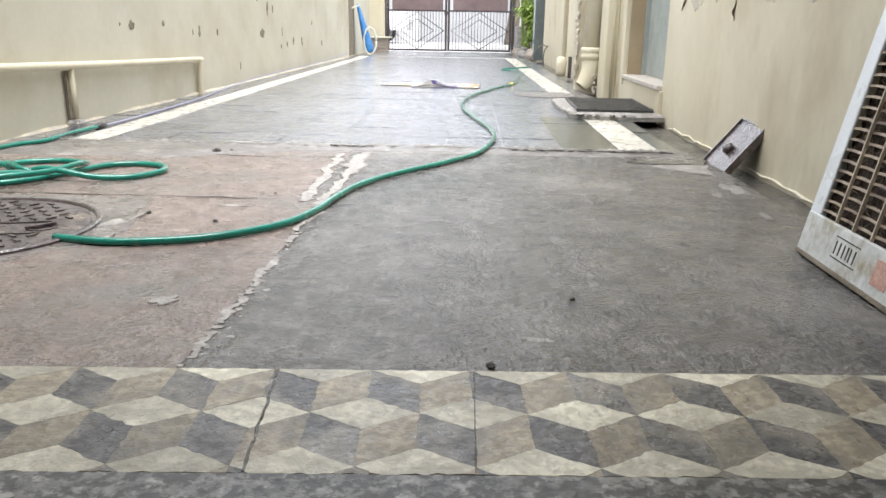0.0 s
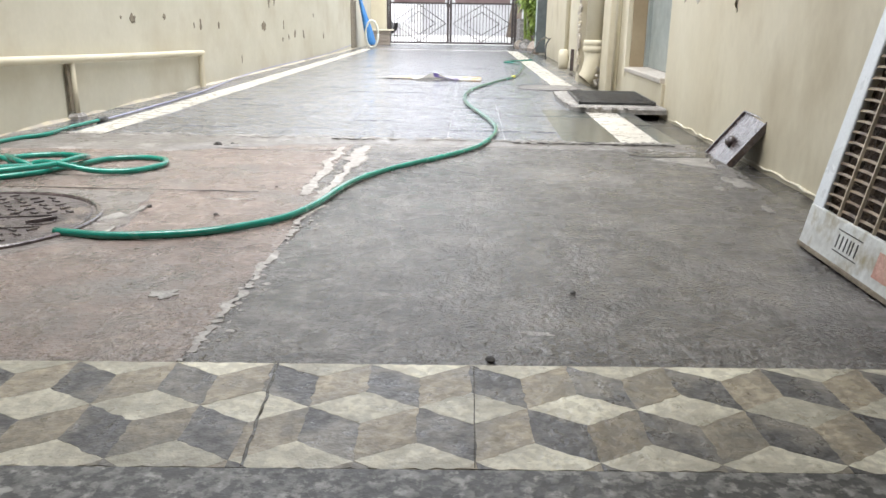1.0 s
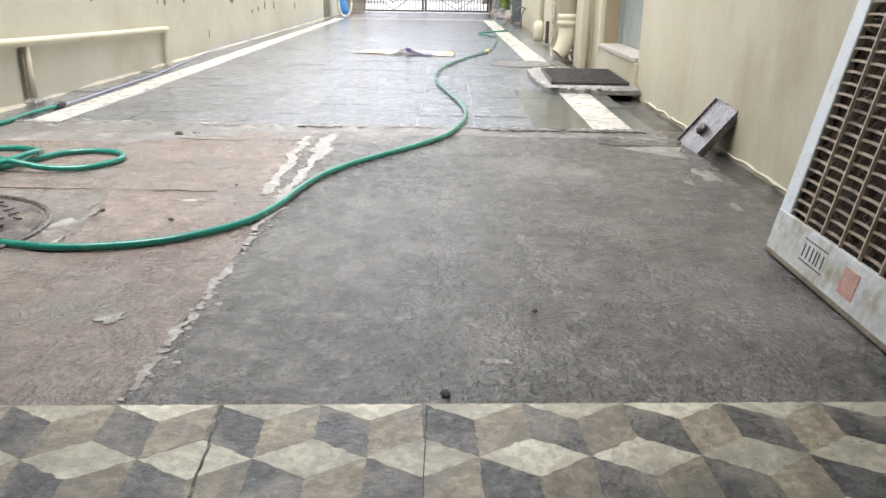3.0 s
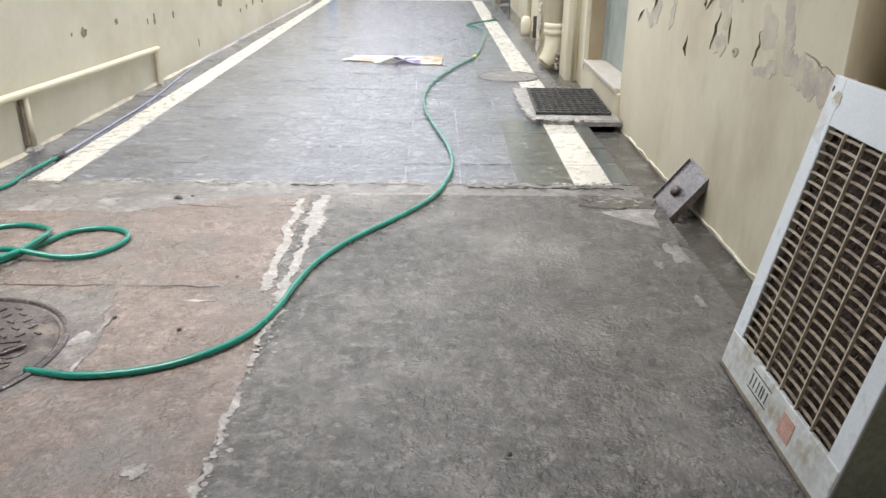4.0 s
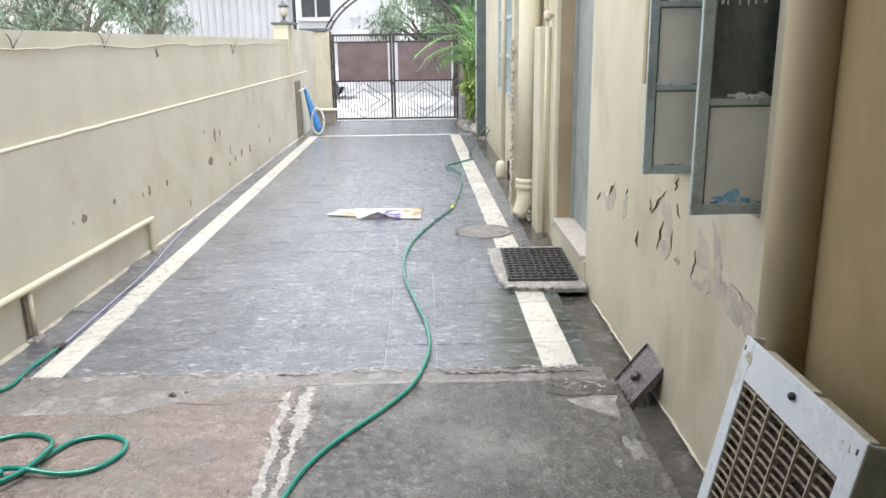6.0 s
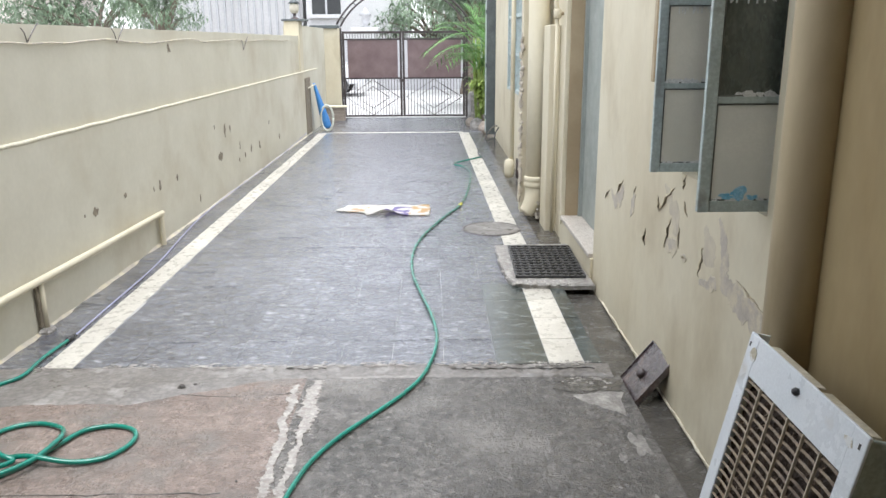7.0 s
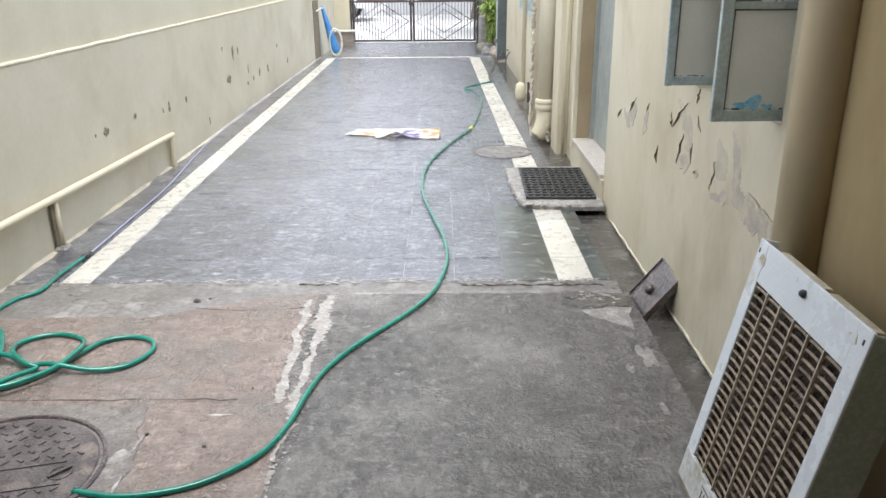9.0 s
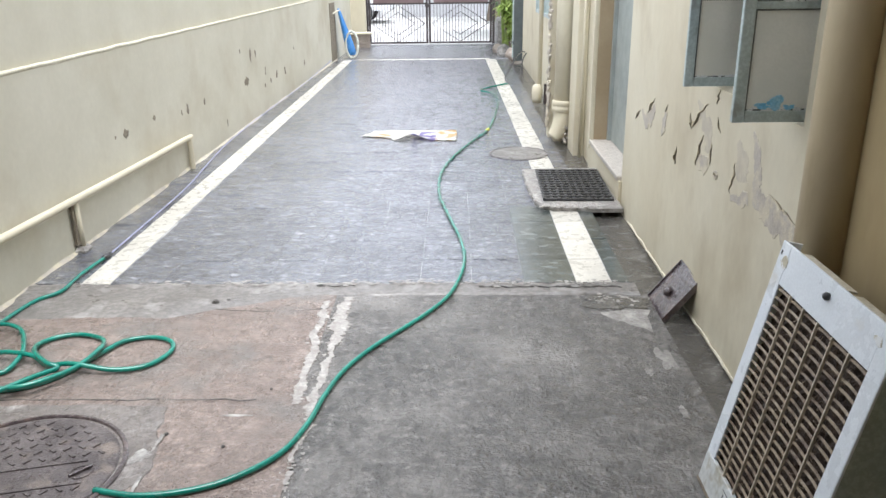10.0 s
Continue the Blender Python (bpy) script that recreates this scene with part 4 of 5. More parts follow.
part("bracket", boxed(0.05, 0.085, -0.01, 0.02, -0.02, 0.2), RUST, thin)

# far window and shutter post
window_2 = empty("window_2", "pale blue steel window with barred panes", "window", kind="structure")
a, b, lo, hi = FARWIN
for y0, y1 in ((a, a + 0.05), (b - 0.05, b), ((a + b) / 2 - 0.025, (a + b) / 2 + 0.025)):
    part("window_frame", boxed(RIGHT - 0.03, RIGHT + 0.03, y0, y1, lo, hi), BLUEFRAME, window_2)
for z in (lo, lo + 0.42, lo + 0.84, hi - 0.05):
    part("glazing_bar", boxed(RIGHT - 0.02, RIGHT + 0.02, a + 0.05, b - 0.05, z, z + 0.04), BLUEFRAME, window_2)
for i in range(18):
    y = a + 0.05 + (b - a - 0.1) * (i + 0.5) / 18
    bm = bmesh.new()
    tube(bm, [(RIGHT + 0.0, y, lo), (RIGHT + 0.0, y, hi)], 0.007, 6)
    part("bar", bm, BLUEFRAME, window_2)
part("window_back", boxed(RIGHT + 0.022, RIGHT + 0.03, a + 0.05, b - 0.05, lo, hi), FARPANE, window_2, "dusty pane")
post = empty("steel_shutter", "dark green-grey steel shutter folded against the wall end", "shutter", at=pose(1.1, 12.45, 0))
part("leaf", boxed(-0.14, 0.055, -0.02, 0.02, 0.0, 2.4, bevel=0.004), STEEL, post)
for z in (0.25, 1.05, 1.85):
    part("hinge", boxed(-0.155, -0.138, -0.03, -0.01, z, z + 0.06), STEEL, post)
part("edge_strip", boxed(-0.16, -0.141, -0.012, 0.012, 0.05, 2.4), BLUEFRAME, post, "pale edge strip")

slab = empty("drain_slab", "rough cement slab bridging the drain before the door", "slab")
bm = prism(bmesh.new(), [(0.575, 4.50), (0.60, 4.44), (0.68, 4.385), (0.95, 4.365), (1.088, 4.36), (1.088, 5.33), (0.62, 5.32), (0.56, 5.26), (0.553, 4.9)], 0.0, 0.036, 0.012)
part("slab_body", bm, CEMENT, slab)
bm = bmesh.new()
rnd = random.Random(8)
for i in range(160):
    t = rnd.random()
    x, y = (0.585 + rnd.uniform(-0.03, 0.04), 4.5 + 0.8 * t) if rnd.random() < 0.6 else (0.6 + 0.36 * t, 4.40 + rnd.uniform(-0.025, 0.05))
    bmesh.ops.create_icosphere(bm, subdivisions=1, radius=rnd.uniform(0.006, 0.016), matrix=Matrix.Translation((x, y, 0.032)) @ Matrix.Diagonal((1.3, 1.3, 0.6, 1)))
tagged(part("crumbs", bm, LIME, slab, "pale broken mortar crumbs"), kind="stuff")


def rubber_mat():
    top = empty("rubber_mat", "black rubber grid doormat with wet holes", "doormat", at=pose(0.637, 4.50, 0.037, 0, 0, -1.5))
    W, L, nx, ny = 0.405, 0.72, 9, 12
    rib = mesh_of(boxed(-0.010, 0.010, 0, L, 0.0, 0.012, bevel=0.002), "mat_rib", RUBBER)
    bar = mesh_of(boxed(-0.005, W + 0.005, -0.012, 0.012, 0.002, 0.016, bevel=0.003), "mat_bar", RUBBER)
    for i in range(nx + 1):
        ob = new("mat_rib", rib)
        ob.parent = top
        ob.matrix_basis = pose(W * i / nx, 0, 0)
    for j in range(ny + 1):
        ob = new("mat_bar", bar)
        ob.parent = top
        ob.matrix_basis = pose(0, L * j / ny, 0)
    part("mat_rim", boxed(-0.012, -0.004, -0.01, L + 0.01, 0, 0.019, bevel=0.003), RUBBER, top)
    part("mat_rim", boxed(W + 0.004, W + 0.012, -0.01, L + 0.01, 0, 0.019, bevel=0.003), RUBBER, top)
    return top


rubber_mat()

# ---- covers ----
def manhole():
    top = empty("manhole_cover", "round cast-iron manhole cover with raised pattern", "manhole cover", at=pose(-1.194, 1.813, 0.003, 0, 0, 14))
    r = 0.312
    part("frame_ring", lathe(bmesh.new(), [(r, -0.02), (r, 0.006), (r - 0.004, 0.009), (r - 0.012, 0.009), (r - 0.015, 0.004), (r - 0.015, -0.02)], 64), RUST, top, "iron frame ring", smooth=False)
    part("lid", lathe(bmesh.new(), [(r - 0.024, -0.02), (r - 0.024, 0.003), (r - 0.028, 0.006)], 64), IRON, top)
    bm = bmesh.new()
    rnd = random.Random(4)
    for i in range(-6, 7):
        for j in range(-6, 7):
            x, y = i * 0.042 + (0.021 if j % 2 else 0), j * 0.042
            if math.hypot(x, y) > r - 0.05 or abs(y + 0.05) < 0.055:
                continue
            box(bm, -0.012, 0.012, -0.004, 0.004, 0.006, 0.010, m=pose(x, y, 0, 0, 0, 45 if (i + j) % 2 else -45))
    tagged(part("studs", bm, IRON, top, "raised dash pattern"), kind="stuff")
    for y in (-0.105, 0.005):
        part("groove_rib", boxed(-0.2, 0.2, y - 0.003, y + 0.003, 0.005, 0.010), IRON, top)
    for x in (-0.19, 0.19):
        part("lift_ring", lathe(bmesh.new(), [(0.034, 0.004), (0.034, 0.009), (0.028, 0.009), (0.026, 0.005)], 20, (x, -0.05, 0)), IRON, top)
        part("lift_bar", boxed(-0.036, 0.036, -0.005, 0.005, 0.006, 0.016, m=pose(x, -0.05, 0, 0, 0, 35), bevel=0.002), RUST, top, "rusty lifting bar")
    return top


manhole()
cover = empty("inspection_cover", "round grey inspection cover flush in the tiles", "manhole cover", at=pose(0.581, 5.93, TZ))
part("cover_rim", lathe(bmesh.new(), [(0.235, -0.01), (0.235, 0.004), (0.225, 0.006), (0.218, 0.004), (0.216, -0.01)], 48), IRON, cover)
part("cover_lid", lathe(bmesh.new(), [(0.214, -0.01), (0.214, 0.004), (0.20, 0.006)], 48), LIP, cover, "grey cement lid")

# ---- hoses ----
R = 0.0098
hose = empty("garden_hose", "green rubber garden hose snaking across the wet yard", "hose")
run = [(-0.92, 1.725), (-0.78, 1.7), (-0.63, 1.73), (-0.517, 1.8), (-0.426, 1.91), (-0.377, 2.066), (-0.351, 2.242), (-0.308, 2.42), (-0.223, 2.6), (-0.104, 2.785), (0.006, 2.97), (0.09, 3.186), (0.136, 3.51), (0.117, 3.849),
       (0.052, 4.249), (-0.016, 4.724), (-0.02, 5.23), (0.055, 5.736), (0.217, 6.343), (0.361, 6.808), (0.456, 7.496), (0.531, 8.517), (0.475, 9.003), (0.363, 9.236), (0.504, 9.509), (0.727, 9.812)]
bm = bmesh.new()
tube(bm, [(p.x, p.y, R + (TZ + 0.003) * min(1, max(0, (p.y - 3.05) / 0.2)) + 0.001) for p in spline([(x, y, 0) for x, y in run], 8)], R, 10)
part("hose_run", bm, HOSE, hose, smooth=True)
bm = bmesh.new()
tube(bm, spline([(0.727, 9.812, 0.014), (0.71, 10.2, 0.04), (0.81, 10.6, 0.12), (0.90, 10.9, 0.22), (1.0, 11.3, 0.25), (1.06, 11.5, 0.23)], 8), R, 8)
part("hose_rise", bm, RUBBER, hose, smooth=True)
bm = bmesh.new()
tube(bm, spline([(1.06, 11.2, 0.24), (1.0, 11.0, 0.18), (0.98, 10.9, 0.1), (0.98, 10.85, -0.02)], 8), R, 8)
part("hose_drop", bm, RUBBER, hose, smooth=True)
bm = bmesh.new()
tube(bm, [(0.353, 6.785, 0.02), (0.373, 6.855, 0.02)], R + 0.003, 10)
part("tape_band", bm, YELLOW, hose, "yellow tape joint", smooth=True)

coil = empty("hose_coil", "loose loops of green garden hose by the wall", "hose")
loops = [(-1.697, 3.60, 0), (-1.715, 3.37, 0), (-1.712, 3.164, 0), (-1.784, 3.05, 0), (-1.81, 2.816, 0), (-1.80, 2.6, 0.0), (-1.70, 2.42, 0.0), (-1.57, 2.40, 0), (-1.545, 2.47, 0.012), (-1.565, 2.56, 0.02), (-1.66, 2.72, 0.02), (-1.78, 2.78, 0.018),
         (-1.83, 2.68, 0.012), (-1.75, 2.55, 0.006), (-1.6, 2.52, 0.024), (-1.49, 2.49, 0.024), (-1.42, 2.45, 0.006), (-1.31, 2.42, 0.028), (-1.16, 2.415, 0.005), (-1.05, 2.455, 0), (-1.0, 2.558, 0), (-1.024, 2.65, 0), (-1.116, 2.69, 0), (-1.216, 2.655, 0), (-1.27, 2.53, 0.002),
         (-1.33, 2.39, 0.0), (-1.42, 2.30, 0.0), (-1.54, 2.27, 0.002), (-1.66, 2.31, 0.0), (-1.72, 2.2, 0.0), (-1.62, 2.16, 0.0), (-1.5, 2.24, 0.02), (-1.39, 2.27, 0.026), (-1.29, 2.39, 0.024), (-1.26, 2.53, 0.026), (-1.30, 2.66, 0.004), (-1.40, 2.715, 0), (-1.49, 2.70, 0), (-1.54, 2.63, 0.004), (-1.50, 2.52, 0.026), (-1.41, 2.43, 0.028), (-1.36, 2.41, 0.016), (-1.40, 2.33, 0.026), (-1.5, 2.20, 0.026), (-1.65, 2.1, 0.02), (-1.75, 2.0, 0.0)]
bm = bmesh.new()
tube(bm, [(p.x, p.y, R + 0.001 + max(0, p.z) + (TZ + 0.003) * min(1, max(0, (p.y - 3.05) / 0.2))) for p in spline(loops, 9)], R, 10)
part("hose_loop", bm, HOSE, coil, smooth=True)
bm = bmesh.new()
tube(bm, [(-1.70, 3.575, 0.018), (-1.695, 3.645, 0.018)], R + 0.004, 10)
part("coupling", bm, RUBBER, coil, "hose coupling", smooth=True)
violet = thing("violet_hose", tube(bmesh.new(), spline([(-1.695, 3.62, 0.016), (-1.711, 4.1, 0.011), (-1.736, 4.95, 0.011), (-1.812, 5.77, 0.012), (-1.842, 6.27, 0.02), (-1.852, 7.08, 0.034), (-1.855, 8.2, 0.034), (-1.858, 9.96, 0.034), (-1.858, 12.14, 0.08)], 10), 0.0045, 8),
               VIOLET, "thin violet plastic hose along the wall foot", "hose", smooth=True)

# ---- left wall: pipe, cable, stubs, chips ----
rail = empty("wall_pipe", "cream-painted pipe running low along the boundary wall", "pipe")
bm = bmesh.new()
tube(bm, spline([(LEFT + 0.03, -2.9, 0.44), (LEFT + 0.03, 1.0, 0.365), (LEFT + 0.03, 3.09, 0.302), (LEFT + 0.03, 4.34, 0.266), (LEFT + 0.03, 5.46, 0.24), (LEFT + 0.03, 5.515, 0.227), (LEFT + 0.03, 5.525, 0.18), (LEFT + 0.03, 5.527, -0.01)], 8), 0.02, 12)
part("pipe", bm, WALL, rail, smooth=True)
for y, z in ((3.735, 0.28), (0.6, 0.37)):
    bm = bmesh.new()
    tube(bm, [(LEFT + 0.028, y, z), (LEFT + 0.028, y + 0.005, z * 0.5), (LEFT + 0.026, y + 0.01, 0.03)], 0.015, 10)
    br = part("upright", bm, WALL, rail, "dirty damp upright", smooth=True)
    part("mortar_pad", prism(bmesh.new(), [(LEFT + 0.03 + p, y + q) for p, q in blob(0.035, 0.05, 14, 0.4, y)], 0.0, 0.03, 0.015), CEMENT, br)
    part("dirt_crust", prism(bmesh.new(), [(LEFT + 0.012 + p, y - 0.012 + q) for p, q in blob(0.012, 0.02, 12, 0.4, y)], 0.04, z - 0.02, 0.004), CHIP, br, "dark dirt crust")

bm = bmesh.new()
pts = []
for i in range(130):
    y = -2.8 + 0.109 * i
    sag = 0.034 * -abs(math.sin(y * 1.9)) * (0.4 + 0.6 * (noise.noise((y, 0, 2)) + 0.5)) + 0.012 * noise.noise((y * 3, 0, 1))
    pts.append((LEFT - 0.012, y, 1.455 + 0.0035 * y + sag))
tube(bm, pts, 0.0048, 7)
cable = thing("wall_cable", bm, PLASTER, "white cable sagging along the top of the wall", "cable", smooth=True)
for y, s in ((4.04, 0.05), (5.19, 0.07), (8.64, 0.08), (2.4, 0.05)):
    stub = empty("wire_stub", "bent iron wire stub sticking from the wall", "wire", "iron wire stubs", at=pose(LEFT - 0.02, y, 1.47 if y < 8 else 1.39))
    for k in (-1, 1):
        bm = bmesh.new()
        tube(bm, spline([(0, 0, -0.02), (0.01, k * s * 0.7, s * 0.5), (0.02, k * s * 1.7, s * (1.0 if k < 0 else 1.5))], 5), 0.0032, 6)
        part("wire", bm, RUST, stub, smooth=True)


def chip(parent, name, side, y, z, ry, rz, seed, mat, depth=0.0035, label=""):
    """An uneven flake mark on a wall face: side -1 lies on the right wall, +1 on the left."""
    x = RIGHT if side < 0 else (LEFT if z < 0.95 else LEFT - 0.025)
    bm = prism(bmesh.new(), blob(ry, rz, 34, 0.8, seed), 0.0, depth, depth * 0.6)
    ob = part(name, bm, mat, parent, label)
    ob.matrix_basis = Matrix.Translation((x, y, z)) @ Matrix(((0, 0, side), (1, 0, 0), (0, 1, 0))).to_4x4()
    return ob


for i, (y, z, ry, rz) in enumerate(((7.34, 0.40, 0.07, 0.055), (5.65, 0.43, 0.025, 0.05), (5.52, 0.42, 0.01, 0.02), (6.05, 0.42, 0.02, 0.035), (4.53, 0.47, 0.035, 0.038), (4.38, 0.475, 0.012, 0.014), (5.0, 0.475, 0.02, 0.025), (7.55, 0.63, 0.03, 0.07), (7.75, 0.62, 0.02, 0.04), (7.2, 0.69, 0.012, 0.02),
                                     (8.3, 0.28, 0.025, 0.04), (8.6, 0.31, 0.03, 0.04), (9.02, 0.31, 0.04, 0.05), (8.05, 0.27, 0.02, 0.03), (6.6, 0.15, 0.015, 0.03), (8.1, 0.4, 0.012, 0.04), (10.2, 0.25, 0.03, 0.04), (6.2, 1.40, 0.035, 0.05), (3.45, 0.95, 0.01, 0.018), (9.6, 0.5, 0.02, 0.03))):
    chip(wall_left, "paint_chip", 1, y, z, 0.85 * ry, 0.75 * rz, i + 0.5, CHIP)

# peeling paint on the house wall
def scar(spine, seed, depth=0.0012, mat=PLASTER, label="bare grey plaster where paint fell off"):
    """A ragged bare patch on the house wall along a spine of (y, z, half width)."""
    pts = spline(spine, 9)
    one, two = [], []
    for i, p in enumerate(pts):
        d = pts[min(i + 1, len(pts) - 1)] - pts[max(i - 1, 0)]
        n = Vector((-d.y, d.x, 0)).normalized()
        for line, sign in ((one, 1), (two, -1)):
            w = p.z * (1 + 0.75 * noise.noise((p.x * 24, p.y * 24, seed + sign)) + 0.45 * noise.noise((p.x * 80, p.y * 80, seed + sign * 3)))
            line.append((p.x + sign * n.x * w, p.y + sign * n.y * w))
    bm = bmesh.new()
    rows = [[bm.verts.new((RIGHT + 0.002, *a)), bm.verts.new((RIGHT - depth, *(0.94 * u + 0.06 * v for u, v in zip(a, b)))), bm.verts.new((RIGHT - depth, *(0.94 * v + 0.06 * u for u, v in zip(a, b)))), bm.verts.new((RIGHT + 0.002, *b))] for a, b in zip(one, two)]
    for a, b in zip(rows, rows[1:]):
        for k in range(3):
            bm.faces.new((a[k], a[k + 1], b[k + 1], b[k]))
    return part("bare_plaster_patch", bm, mat, wall_right, label)


for i, sp in enumerate((((2.49, 0.86, 0.012), (2.44, 0.80, 0.03), (2.415, 0.73, 0.035), (2.40, 0.67, 0.04), (2.31, 0.645, 0.05), (2.2, 0.63, 0.055), (2.10, 0.62, 0.05), (2.06, 0.615, 0.03)),
                        ((2.64, 0.59, 0.01), (2.56, 0.605, 0.02), (2.47, 0.635, 0.03)),
                        ((3.06, 0.655, 0.008), (3.03, 0.625, 0.03), (2.97, 0.625, 0.035), (2.93, 0.65, 0.02)),
                        ((4.09, 0.66, 0.012), (4.0, 0.62, 0.035), (3.9, 0.65, 0.045), (3.82, 0.72, 0.02)),
                        ((3.66, 0.61, 0.012), (3.63, 0.66, 0.03), (3.60, 0.74, 0.02)),
                        ((2.86, 0.625, 0.008), (2.82, 0.628, 0.016), (2.80, 0.64, 0.006)))):
    scar(sp, i * 2.3, 0.0012 + 0.0003 * i)
scar(((3.13, 0.86, 0.01), (3.02, 0.80, 0.05), (2.96, 0.74, 0.05), (2.93, 0.69, 0.02)), 31.0, 0.0008, FADED, "faded patch where paint has thinned")
scar(((2.62, 0.80, 0.02), (2.57, 0.74, 0.055), (2.55, 0.67, 0.06)), 35.0, 0.0007, FADED, "faded patch where paint has thinned")


def flake(y0, z0, y1, z1, curl, seed):
    """A curled lip of paint standing off the wall along a line, dark underneath."""
    bm = bmesh.new()
    last = None
    for i in range(13):
        t = i / 12
        w = curl * math.sin(math.pi * min(max(t, 0.05), 0.95)) * (1 + 0.6 * noise.noise((t * 6, seed, 0)))
        y, z = y0 + (y1 - y0) * t + 0.022 * noise.noise((t * 4, seed, 1)), z0 + (z1 - z0) * t + 0.012 * noise.noise((t * 5, seed, 2))
        now = [bm.verts.new(p) for p in ((RIGHT + 0.001, y + 0.02 + 0.8 * w, z + 0.004), (RIGHT - 0.35 * w, y + 0.008, z), (RIGHT - w, y - 0.35 * w, z - 0.1 * w), (RIGHT - 0.9 * w, y - 0.35 * w + 0.003, z - 0.1 * w), (RIGHT - 0.1 * w, y + 0.012, z - 0.002))]
        if last:
            for k in range(4):
                bm.faces.new((last[k], last[k + 1], now[k + 1], now[k]))
        last = now
    ob = part("paint_flake", bm, FLAKE, wall_right, "curled paint flake", smooth=True)
    bm = bmesh.new()
    tube(bm, [(RIGHT - 0.0012, y0 + (y1 - y0) * t - 0.004 + 0.022 * noise.noise((t * 4, seed, 1)), z0 + (z1 - z0) * t + 0.012 * noise.noise((t * 5, seed, 2))) for t in [i / 16 for i in range(17)]], [0.0007 + 0.09 * curl * math.sin(math.pi * min(max(i / 16, 0.02), 0.98)) * (1 + 0.7 * noise.noise((i * 0.7, seed, 5))) for i in range(17)], 5)
    part("split", bm, CHIP, ob, "dark split under the flake")
    return ob


for i, f in enumerate(((4.24, 0.585, 4.14, 0.65, 0.010), (3.97, 0.655, 3.84, 0.755, 0.011), (3.62, 0.72, 3.59, 0.77, 0.006), (3.40, 0.53, 3.37, 0.62, 0.012), (3.215, 0.80, 3.19, 0.73, 0.009), (3.185, 0.735, 2.99, 0.875, 0.012),
                       (3.08, 0.605, 3.02, 0.735, 0.010), (2.86, 0.945, 2.90, 0.885, 0.008), (2.86, 0.84, 2.82, 0.79, 0.006), (2.655, 0.605, 2.62, 0.72, 0.005), (2.905, 0.73, 2.90, 0.645, 0.006), (2.30, 0.70, 2.09, 0.665, 0.006), (2.84, 0.626, 2.81, 0.634, 0.012))):
    flake(*f, i * 3.1)
bm = bmesh.new()
tube(bm, [(RIGHT - 0.004, 1.1 + 0.05 * i, -0.014 + 0.02 * noise.noise((i * 0.9, 3, 0))) for i in range(64)], [max(0.0008, 0.0042 + 0.007 * noise.noise((i * 1.3, 5, 0))) for i in range(64)], 6)
part("wall_foot_line", bm, RIM, wall_right, "pale crumbling line at the wall foot", smooth=True)

# ---- blue bag, recess, bucket ----
# dark plate, slightly proud of the wall, stands for the recess
part("recess", boxed(LEFT, LEFT + 0.012, 12.45, 12.95, 0.02, 0.90, bevel=0.004), CHIP, wall_left, "dark plate on the wall where the recess is")
bag = empty("blue_bag", "bright blue cloth hanging on the boundary wall", "cloth", at=pose(LEFT + 0.06, 12.95, 0))
bm = bmesh.new()
rows = []
for j in range(15):
    t = j / 14
    z = 0.80 - 0.74 * t
    w = 0.04 + 0.13 * t - 0.10 * max(0, t - 0.75)
    rows.append([bm.verts.new((0.01 + 0.16 * t + w * math.cos(a) * 0.45 * (1 + 0.25 * math.sin(5 * a)), w * math.sin(a) * 0.9 + 0.18 * t, z)) for a in [2 * math.pi * k / 20 for k in range(20)]])
for p, q in zip(rows, rows[1:]):
    for k in range(20):
        bm.faces.new((p[k], p[(k + 1) % 20], q[(k + 1) % 20], q[k]))
bm.faces.new(rows[0]), bm.faces.new(rows[-1])
part("cloth", bm, BLUEBAG, bag, smooth=True)
bm = bmesh.new()
tube(bm, [(0.20 + 0.10 * math.cos(a), 0.02, 0.23 + 0.21 * math.sin(a)) for a in [2 * math.pi * k / 24 for k in range(25)]], 0.018, 8)
part("hose_ring", bm, PALEHOSE, bag, "loop of pale hose", smooth=True)
bm = bmesh.new()
tube(bm, [(-0.06, -0.25, 0.73), (0.03, 0.0, 0.78)], 0.012, 8)
part("hook", bm, RIM, bag)
brick_pile = empty("brick_stack", "low stack of clay bricks by the gate pillar", "bricks", at=pose(-1.72, 14.9, TZ))
for k in range(4):
    part("brick", boxed(-0.2 + 0.02 * (k % 2), 0.16, -0.1, 0.1, 0.062 * k, 0.062 * k + 0.058, bevel=0.006), TIN, brick_pile)
part("cover_board", boxed(-0.24, 0.22, -0.14, 0.14, 0.25, 0.275, bevel=0.004), RIM, brick_pile, "pale board on top")

# ---- newspaper ----
paper = empty("newspaper", "wet sheet of newspaper stuck on the tiles, one edge lifted", "newspaper", at=pose(0, 0, TZ))


def paper_z(x, y):
    lift = 0.055 * math.exp(-((x + 0.29) / 0.09) ** 2 - ((y - 6.43) / 0.12) ** 2)
    return 0.006 + 0.004 * (1 + noise.noise((x * 6, y * 6, 0))) + lift


bm = bmesh.new()
g = {}
for i in range(41):
    for j in range(17):
        u, v = i / 40, j / 16
        x = -0.75 + 0.84 * u + 0.10 * (1 - u) * v + 0.02 * noise.noise((v * 6, 3, 0))
        y = 6.40 + 0.46 * v + 0.20 * (1 - u) * (1 - v) * (1 if u < 0.35 else 0.35) + 0.03 * noise.noise((u * 7, 5, v))
        g[i, j] = bm.verts.new((x, y, paper_z(x, y)))
mats = [PAPER, PAPER_V, PAPER_O]
